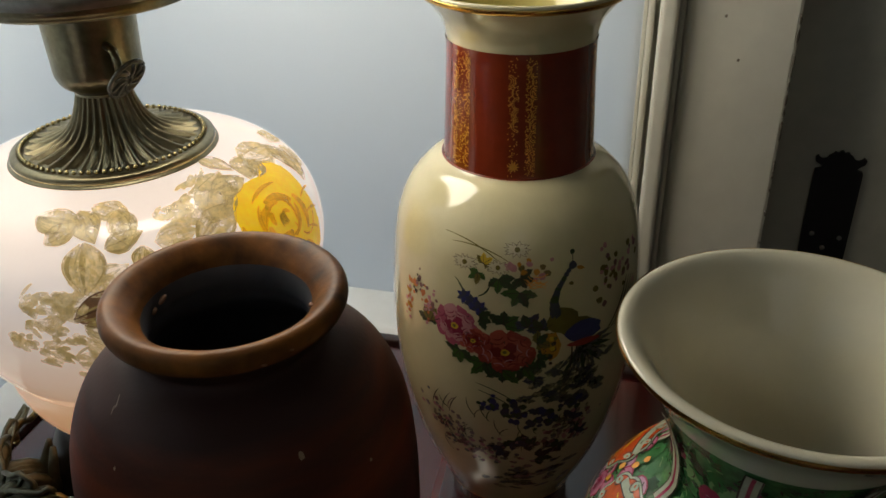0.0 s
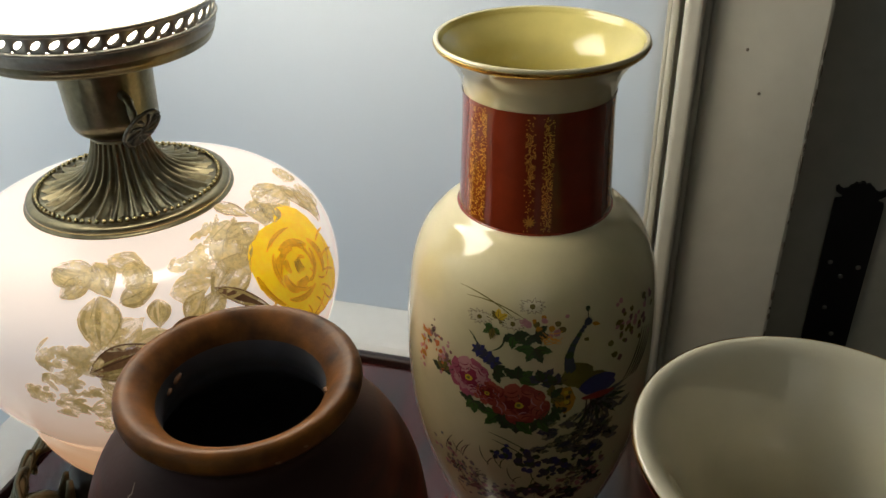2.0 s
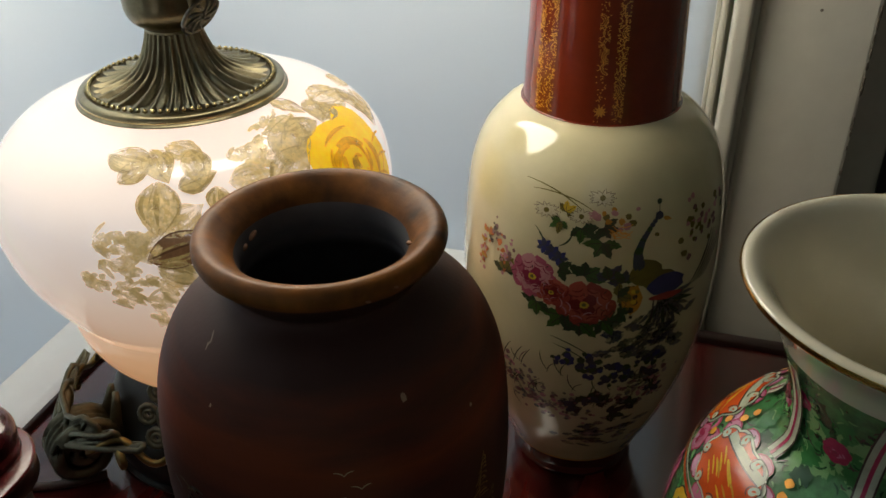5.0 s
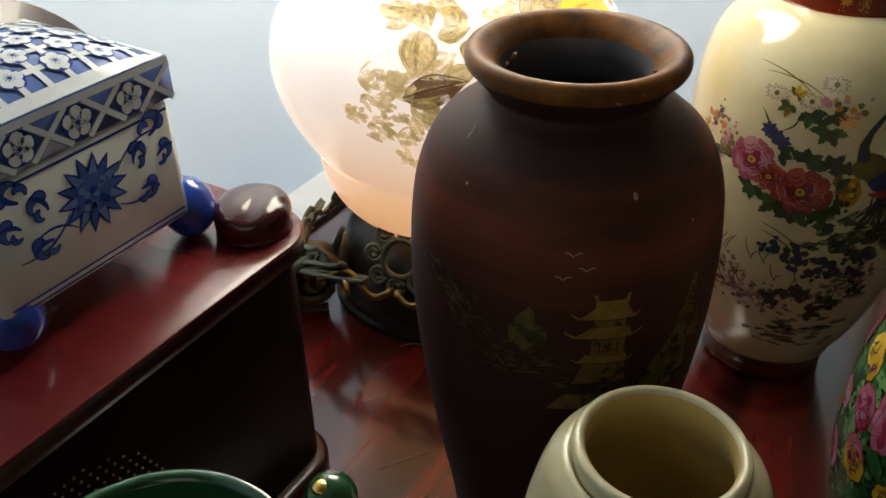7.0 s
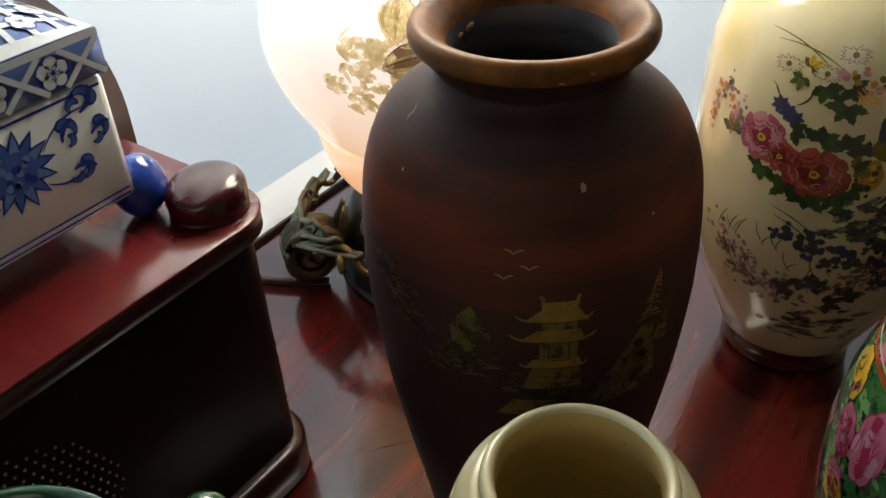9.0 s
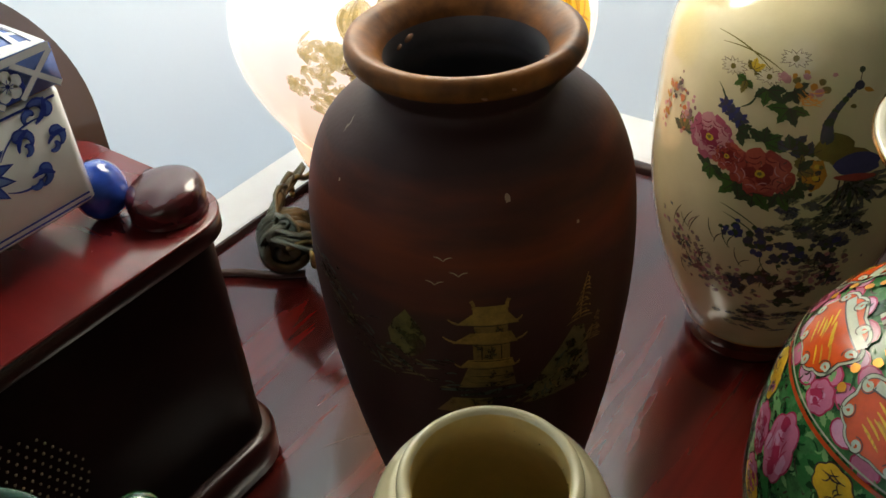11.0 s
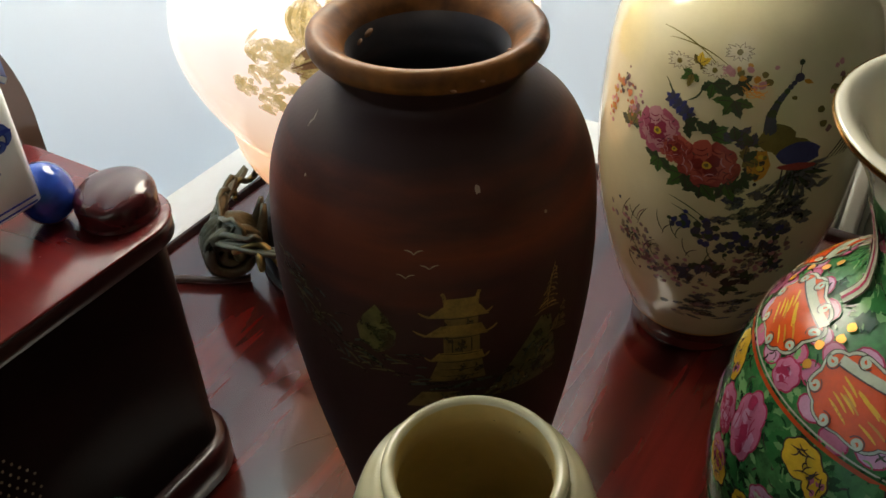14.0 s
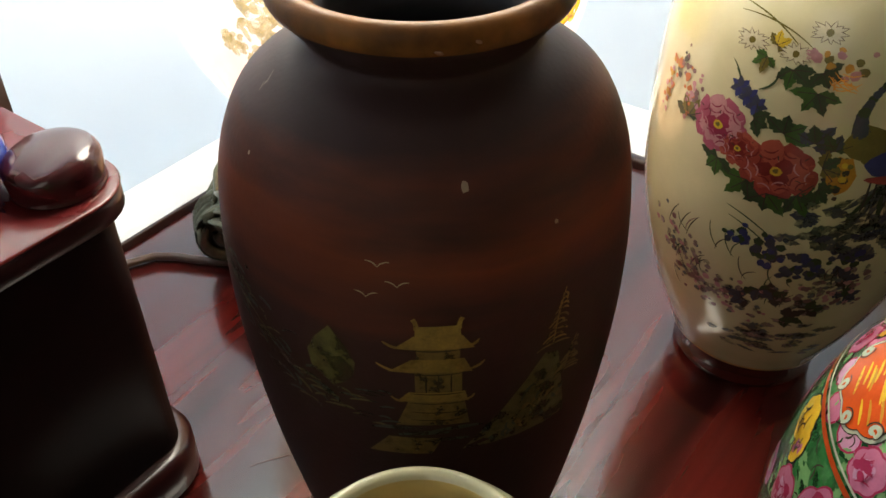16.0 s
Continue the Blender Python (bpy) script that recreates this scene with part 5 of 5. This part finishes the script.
# ---- lamp foot ----
foot = part("foot", revolve(curve_through([(0.0, 0.0), (0.078, 0.0), (0.083, 0.006), (0.085, 0.016), (0.083, 0.026), (0.079, 0.036), (0.072, 0.048), (0.063, 0.056), (0.052, 0.062), (0.046, 0.064), (0.050, 0.070), (0.0, 0.072)])), mat("foot_core", (0.030, 0.032, 0.028), 0.35, 0.6, vary=0.4, scale=40), lamp, "dark cast metal foot")
GILT2 = mat("rubbed_brass", (0.34, 0.25, 0.09), 0.36, 1.0, vary=0.5, scale=60, bump=0.2)


base_turn = math.degrees(math.atan2(-0.365 - LX, -(0.309 - LY))) - facing(LX, LY)


def cone_point(a, h, out=0.0):
    """A point on the flaring skirt of the foot: degrees round, share of the height."""
    r = (0.107 - 0.032 * h) * (0.90 + 0.10 * math.cos(radians(4 * (a - base_turn)))) + out
    return Vector((r * math.sin(radians(a)), -r * math.cos(radians(a)), 0.039 + 0.049 * h))


for leg in range(4):
    a0 = base_turn + 90 * leg
    bm = bmesh.new()
    out_, side_ = Vector((math.sin(radians(a0)), -math.cos(radians(a0)), 0)), Vector((math.cos(radians(a0)), math.sin(radians(a0)), 0))
    for e in (-1, 1):
        pts = []
        for i in range(30):
            t = i / 29
            q = radians(170 - 700 * t)
            rad = 0.0215 * (1 - 0.86 * t)
            pts.append(out_ * (0.104 + rad * math.cos(q)) + side_ * e * (0.0085 + 0.002 * t) + Vector((0, 0, 0.0262 + rad * math.sin(q))))
        tube(pts, 0.0046, 8, bm, [1.0 - 0.40 * i / 29 for i in range(30)])
        tip = pts[-1]
        ball(tip.x, tip.y, tip.z, 0.0046, bm=bm, u=12, v=8)
        tube([out_ * (0.104 - 0.0212) + side_ * e * 0.0085 + Vector((0, 0, 0.029)), out_ * 0.083 + side_ * e * 0.008 + Vector((0, 0, 0.040)), out_ * 0.080 + side_ * e * 0.006 + Vector((0, 0, 0.050)), out_ * 0.078 + side_ * e * 0.004 + Vector((0, 0, 0.058))], 0.0038, 7, bm, [1, 1, 0.8, 0.5])
    # ridged outer face that rolls over the scroll
    face = []
    for i in range(17):
        q0 = radians(175 - 17 * i)
        row = []
        for k in range(25):
            w = -0.0105 + 0.021 * k / 24
            rad = 0.0222 * (1 - 0.17 * i / 16) + 0.0014 * math.cos(2 * math.pi * 4 * k / 24)
            row.append(bm.verts.new(out_ * (0.104 + rad * math.cos(q0)) + side_ * w + Vector((0, 0, 0.0262 + rad * math.sin(q0)))))
        face.append(row)
    for ra, rb in zip(face, face[1:]):
        for k in range(24):
            bm.faces.new((ra[k], ra[k + 1], rb[k + 1], rb[k]))
    ball(0, 0, 0, 0.0185, 0.0080, 0.0185, bm=bm)
    bm.verts.ensure_lookup_table()
    core = bm.verts[-(16 * 9 + 2):]
    bmesh.ops.transform(bm, matrix=Matrix.Translation(out_ * 0.104 + Vector((0, 0, 0.0262))) @ pose(0, 0, 0, 0, 0, a0 - 90), verts=core)
    part("scroll_foot", bm, FOOTMETAL, lamp, "scrolled patinated metal foot")
    bm = bmesh.new()
    for e in (-1, 1):
        for k, (da, h, w) in enumerate(((9, 0.42, 8.0), (22, 0.36, 7.0), (34, 0.26, 6.0))):
            steps = [i / 9 for i in range(10)]
            rows = []
            for t in steps:
                half_w = w * (0.15 + 0.85 * math.sin(math.pi * min(1.0, 0.08 + 0.92 * t) ** 1.3))
                rows.append([cone_point(a0 + e * (6 + (da - 6) * t + half_w * q), 0.05 + (h - 0.05) * t + 0.03 * q, 0.0030 + 0.0040 * q * q + 0.0015 * k + 0.0060 * t ** 3) for q in (-1, -0.5, 0, 0.5, 1)])
            grid = [[bm.verts.new(v) for v in row] for row in rows]
            for ra, rb in zip(grid, grid[1:]):
                for q in range(4):
                    bm.faces.new((ra[q], ra[q + 1], rb[q + 1], rb[q]))
            tube([r[0] for r in rows] + [r[-1] for r in reversed(rows)], 0.0019, 6, bm)
            tube([r[2] + Vector((0, 0, 0.0006)) for r in rows], 0.0015, 6, bm, [0.4, 0.7, 1, 1, 1, 1, 0.9, 0.8, 0.6, 0.4])
    part("acanthus_leaves", bm, FOOTMETAL, lamp, "cast acanthus leaves")
    for e in (-1, 1):
        bm = tube([cone_point(a0 + e * (15 + 29 * t), 0.02 + 0.24 * math.sin(math.pi * (0.15 + 1.1 * t)) ** 2, 0.010) for t in [i / 14 for i in range(15)]], 0.0024, 7)
        part("wave_moulding", bm, GILT2, lamp, "rubbed brass wave moulding")
        c = cone_point(a0 + e * 26, 0.06, 0.010)
        bm = tube([c + Vector((0.006 * math.cos(q) * math.cos(radians(a0)), 0.006 * math.cos(q) * math.sin(radians(a0)), 0.006 * math.sin(q))) for q in [0.5 * i for i in range(11)]], 0.0022, 6)
        part("curl_ornament", bm, GILT2, lamp, "small rubbed brass curl")
    a1 = a0 + 45
    c = cone_point(a1, 0.50, 0.007)
    x_, z_ = Vector((math.cos(radians(a1)), math.sin(radians(a1)), 0)), (cone_point(a1, 0.8) - cone_point(a1, 0.3)).normalized()
    bm = bmesh.new()
    tube([c + 0.0125 * (math.cos(q) * x_ + math.sin(q) * z_) for q in [2 * math.pi * i / 24 for i in range(25)]], 0.0022, 6, bm)
    for i in range(8):
        q = 2 * math.pi * i / 8
        ctr = c + 0.0195 * (math.cos(q) * x_ + math.sin(q) * z_)
        tube([ctr + 0.0055 * (math.cos(w) * x_ + math.sin(w) * z_) for w in [2 * math.pi * j / 10 for j in range(11)]], 0.0018, 5, bm)
        tube([ctr + 0.0026 * (math.cos(w) * x_ + math.sin(w) * z_) for w in [2 * math.pi * j / 8 for j in range(9)]], 0.0016, 5, bm)
    part("flower_medallion", bm, FOOTMETAL, lamp, "round flower medallion")
cord = part("cord", tube([(-0.350, 0.314, 0.0030), (-0.366, 0.302, 0.0030), (-0.378, 0.296, 0.0030), (-0.390, 0.291, 0.0030), (-0.402, 0.283, 0.0030), (-0.410, 0.268, 0.0030), (-0.414, 0.245, 0.0030), (-0.417, 0.15, 0.0030), (-0.417, 0.0, 0.0030), (-0.415, -0.2, 0.0030)], 0.0027, 8), CORD, None, "brown lamp cord lying on the table")
cord.name = "lamp_cord"
tagged(cord, category="cord")

# ---- trinket box ----
BX0, BX1, BY0, BY1, BZ = -0.368, -0.284, 0.0600, 0.1540, RZ + 0.004
box_thing = thing("trinket_box", (BX0 + BX1) / 2, (BY0 + BY1) / 2, BZ, 0, "blue and white porcelain lidded box on ball feet", "box")
hx, hy = (BX1 - BX0) / 2, (BY1 - BY0) / 2
CREAMW = mat("box_glaze", (0.80, 0.84, 0.84), 0.14, coat=0.4, vary=0.06, scale=20)
COBALT, COBALT2, COBALT3 = enamel("cobalt_paint", (0.030, 0.055, 0.30), 0.14), enamel("mid_cobalt_paint", (0.075, 0.13, 0.42), 0.14), enamel("pale_cobalt_paint", (0.16, 0.24, 0.52), 0.14)
BWHITE = enamel("box_white_paint", (0.64, 0.70, 0.74), 0.14, vary=0.08)
bm = slab(-hx, -hy, hx, hy, 0.0170, 0.0705, 0.005, 0.002)
part("body", bm, CREAMW, box_thing)
bm = bmesh.new()
nx = 16


def lid_z(x, y):
    ex, ey = min(1.0, abs(x) / (hx + 0.001)), min(1.0, abs(y) / (hy + 0.001))
    return 0.0885 + 0.0130 * (1 - ex ** 2.4) * (1 - ey ** 2.4)


grid = [[bm.verts.new((-(hx + 0.001) + 2 * (hx + 0.001) * i / nx, -(hy + 0.001) + 2 * (hy + 0.001) * j / nx, lid_z(-(hx + 0.001) + 2 * (hx + 0.001) * i / nx, -(hy + 0.001) + 2 * (hy + 0.001) * j / nx))) for j in range(nx + 1)] for i in range(nx + 1)]
for i in range(nx):
    for j in range(nx):
        bm.faces.new((grid[i][j], grid[i + 1][j], grid[i + 1][j + 1], grid[i][j + 1]))
rim = [grid[i][0] for i in range(nx + 1)] + [grid[nx][j] for j in range(1, nx + 1)] + [grid[i][nx] for i in range(nx - 1, -1, -1)] + [grid[0][j] for j in range(nx - 1, 0, -1)]
down = [bm.verts.new((v.co.x, v.co.y, 0.0722)) for v in rim]
for i in range(len(rim)):
    bm.faces.new((rim[i], rim[(i + 1) % len(rim)], down[(i + 1) % len(rim)], down[i]))
bm.faces.new(down)
bmesh.ops.bevel(bm, geom=[e for e in bm.edges if e.calc_face_angle(0) > 0.9], offset=0.0016, segments=3, profile=0.5, affect="EDGES")
# cobalt lightened: the sky's sheen on the lid is put into its colour
lid = part("lid", bm, enamel("lid_cobalt_with_sheen", (0.11, 0.18, 0.46), 0.12), box_thing, "domed cobalt trellis lid")
part("seat_rim", slab(-hx + 0.002, -hy + 0.002, hx - 0.002, hy - 0.002, 0.0700, 0.0726, 0.004, 0.0004), enamel("rim_unglazed", (0.45, 0.36, 0.17), 0.5), box_thing, "unglazed rim under the lid")
for x in (-hx + 0.003, hx - 0.005):
    for y in (-hy + 0.003, hy + 0.001):
        foot_ball = (x - 0.005, y + 0.005)
        part("ball_foot", ball(*foot_ball, 0.0140, 0.0122, 0.0122, 0.0142, u=24, v=16), BLUE, box_thing, "cobalt blue ball foot")


def on_front(at, u, v, off):
    return (hx + at[2] + off, at[0] + u, at[1] + v)


def on_lid(at, u, v, off):
    x, y = at[0] + u, at[1] + v
    return (x, y, lid_z(x, y) + off + 0.0003)


def plum(p, at, rad):
    p.blob(at, round_shape(rad * 1.18, 14, 0.08, p.rng), COBALT, 3)
    for i in range(5):
        q = 2 * math.pi * i / 5 + 0.3
        p.blob(at, round_shape(rad * 0.48, 10, 0.08, p.rng, cu=rad * 0.62 * math.cos(q), cv=rad * 0.62 * math.sin(q)), BWHITE, 4)
    p.blob(at, round_shape(rad * 0.42, 8, 0.1, p.rng), BWHITE, 5)
    for i in range(9):
        q = 2 * math.pi * i / 9
        p.stroke(at, [(rad * 0.1 * math.cos(q), rad * 0.1 * math.sin(q)), (rad * 0.45 * math.cos(q), rad * 0.45 * math.sin(q))], rad * 0.07, COBALT, 6)
    p.blob(at, round_shape(rad * 0.16, 6, 0.1, p.rng), COBALT, 6)


def curl(p, at, size, turn, flip=1):
    """A scrolled leaf."""
    for k, (f, da, rad, w) in enumerate(((0.0, 0, 0.50, 0.40), (0.30, 35, 0.36, 0.34), (0.10, -70, 0.30, 0.30))):
        c = (size * f * math.cos(radians(turn)), size * f * math.sin(radians(turn)))
        a0 = radians(turn + flip * (da - 90))
        pts = []
        for i in range(13):
            t = i / 12
            q = a0 + flip * t * 3.6
            r = size * rad * (1 - 0.45 * t)
            pts.append((c[0] + size * rad * math.cos(radians(turn + flip * da)) + r * math.cos(q), c[1] + size * rad * math.sin(radians(turn + flip * da)) + r * math.sin(q)))
        p.stroke(at, pts, size * w * 1.12, COBALT, 1 + k)
        p.stroke(at, pts[1:-2], size * w * 0.70, COBALT2, 4 + k)
    p.stroke(at, arc_line(0, 0, size * 1.15 * math.cos(radians(turn)), size * 1.15 * math.sin(radians(turn)), flip * size * 0.2, 8), size * 0.26, COBALT, 7)


p = Paint(on_front)
sun = (0.0015, 0.0500, 0.0)
for i in range(14):
    q = i * 360 / 14
    p.blob(sun, leaf_shape(0.0165, 0.0056, q), COBALT, i % 2)
    p.blob(sun, leaf_shape(0.0150, 0.0040, q), COBALT3 if i % 2 else COBALT2, 2 + i % 2)
p.blob(sun, round_shape(0.0082, 14, 0.08, p.rng), COBALT2, 4)
for i in range(12):
    p.blob(sun, round_shape(0.0016, 8, 0.2, p.rng, cu=p.rng.uniform(-0.005, 0.005), cv=p.rng.uniform(-0.005, 0.005)), p.rng.choice((COBALT, COBALT3)), 5 + i % 3)
for e in (1, -1):
    p.stroke(sun, arc_line(e * 0.012, 0.003 * e, e * 0.036, 0.012 * e, 0.004, 10), 0.0010, COBALT, 1)
    p.stroke(sun, arc_line(e * 0.010, -0.010, e * 0.030, -0.008, -0.004, 10), 0.0010, COBALT, 1)
    for du, dv, sz, t, fl in ((0.020, 0.003, 0.0085, 50, 1), (0.030, 0.011, 0.0095, 55, -1), (0.032, 0.001, 0.0080, 15, 1), (0.021, -0.009, 0.0085, -15, 1)):
        curl(p, (sun[0] + e * du, sun[1] + dv, 0.0), sz, t if e > 0 else 180 - t, fl * e)
for v, w in ((0.0682, 0.0011), (0.0225, 0.0009), (0.0200, 0.0009)):
    p.stroke((0, v, 0.0), [(-hy + 0.004 + (2 * hy - 0.008) * i / 20, 0) for i in range(21)], w, COBALT, 1, False)
p.done("painted_vine", box_thing, "cobalt sunflower and scrolling vine", "stuff")
p = Paint(on_front)
step = 0.0245
for i in range(-2, 3):
    c = (0.0018 + i * step, 0.0795, 0.001)
    if abs(c[0]) < hy - 0.008:
        plum(p, c, 0.0058)
    for e in (1, -1):
        m = (c[0] + step / 2, 0.0795, 0.001)
        if abs(m[0]) < hy - 0.006:
            p.stroke(m, [(-0.0085 * e + 0.017 * e * t, -0.0072 + 0.0144 * t) for t in [k / 6 for k in range(7)]], 0.0022, BWHITE, 5 if e > 0 else 7, False)
            p.stroke(m, [(-0.0085 * e + 0.017 * e * t, -0.0072 + 0.0144 * t) for t in [k / 6 for k in range(7)]], 0.0030, COBALT3, 1 if e > 0 else 3, False)
p.stroke((0, 0.0882, 0.001), [(-hy + 2 * hy * i / 20, 0) for i in range(21)], 0.0030, BWHITE, 9, False)
p.done("lid_side_pattern", lid, "white crossed bands and blossoms on the lid edge", "stuff")
p = Paint(on_lid)
st = 0.0096
for i in range(-5, 6):
    for line in ([(i * st, -hy + 0.004 + (2 * hy - 0.008) * k / 16) for k in range(17)], [(-hx + 0.004 + (2 * hx - 0.008) * k / 16, i * st) for k in range(17)]):
        if max(abs(line[0][0]) - hx, abs(line[0][1]) - hy) < -0.003:
            p.stroke((0, 0), line, 0.0026, BWHITE, 1 if line[0][0] == line[1][0] else 2, False)
    for j in range(-5, 6):
        if (i + j) % 2 == 0 and abs(i * st) < hx - 0.006 and abs(j * st) < hy - 0.006:
            plum(p, (i * st, j * st), 0.0046)
for e in (1, -1):
    p.stroke((0, 0), [(e * (hx - 0.0015), -hy + 2 * hy * k / 16) for k in range(17)], 0.0034, BWHITE, 2, False)
    p.stroke((0, 0), [(-hx + 2 * hx * k / 16, e * (hy - 0.0015)) for k in range(17)], 0.0034, BWHITE, 4, False)
p.done("lid_trellis", lid, "white trellis with blossoms on the lid", "stuff")

# ---- small details of the setting ----
hinge = thing("strap_hinge", 0.138, WY + 0.030, 0, 0, "black iron strap hinge with a fleur end on the door", "hinge")
half = [(0.0175, -0.14), (0.0175, 0.140), (0.0172, 0.1430), (0.0120, 0.1445), (0.0125, 0.1470), (0.0155, 0.1480), (0.0180, 0.1500), (0.0184, 0.1530), (0.0165, 0.1546), (0.0150, 0.1528), (0.0128, 0.1518), (0.0100, 0.1525), (0.0085, 0.1550), (0.0064, 0.1562), (0.0050, 0.1582), (0.0024, 0.1574), (0.0010, 0.1592)]
ring = half + [(-x, z) for x, z in reversed(half)]
bm = bmesh.new()
back, front = [[bm.verts.new((x, y, z)) for x, z in ring] for y in (-0.0002, -0.0042)]
bm.faces.new(back)
bm.faces.new(front)
for k in range(len(ring)):
    n = (k + 1) % len(ring)
    bm.faces.new((back[k], back[n], front[n], front[k]))
bmesh.ops.bevel(bm, geom=[e for e in bm.edges if all(abs(v.co.y + 0.0042) < 1e-6 for v in e.verts)], offset=0.0006, segments=2, profile=0.5, affect="EDGES")
part("plate", bm, IRON, hinge, smooth=False)
for x, z in ((-0.010, 0.088), (0.011, 0.086), (0.000, 0.076), (-0.006, 0.045), (0.004, 0.020)):
    part("screw", ball(x, -0.0045, z, 0.0021, 0.0010, 0.0021, u=10, v=6), mat("dull_steel", (0.32, 0.32, 0.30), 0.4, 0.8), hinge, "small steel screw")
CHIP = mat("bare_wood_chip", (0.22, 0.19, 0.15), 0.8, vary=0.3, scale=60)
bm = bmesh.new()
rng = random.Random(11)
for i in range(40):
    z = rng.gauss(0.17, 0.09)
    ball(0.0838, WY - 0.0212, z, rng.uniform(0.0006, 0.0014), 0.0008, rng.uniform(0.001, 0.0050), bm=bm, u=7, v=5)
for x, z in ((0.036, 0.27), (0.048, 0.24), (0.028, 0.33)):
    ball(x, WY - 0.0221, z, 0.0011, 0.0004, 0.0012, bm=bm, u=7, v=5)
tagged(part("trim_chips", bm, CHIP, None, "chipped paint along the casing edge"), category="chips", kind="structure")
p = Paint(lambda at, u, v, off: (at[0] + u, at[1] + v, off))
SCR = enamel("dull_scratch", (0.16, 0.10, 0.08), 0.6)
p.stroke((-0.270, 0.300), [(0.014 * math.cos(radians(q)), 0.014 * math.sin(radians(q))) for q in range(20, 170, 12)], 0.0016, SCR)
p.done("ring_mark", table, "faint curved ring mark")
p = Paint(lambda at, u, v, off: (at[0] + u, at[1] + v, off))
p.stroke((-0.236, 0.205), arc_line(0, 0, 0.022, 0.030, 0.001, 6), 0.0004, SCR)
p.done("scratch", table, "fine pale scratch")
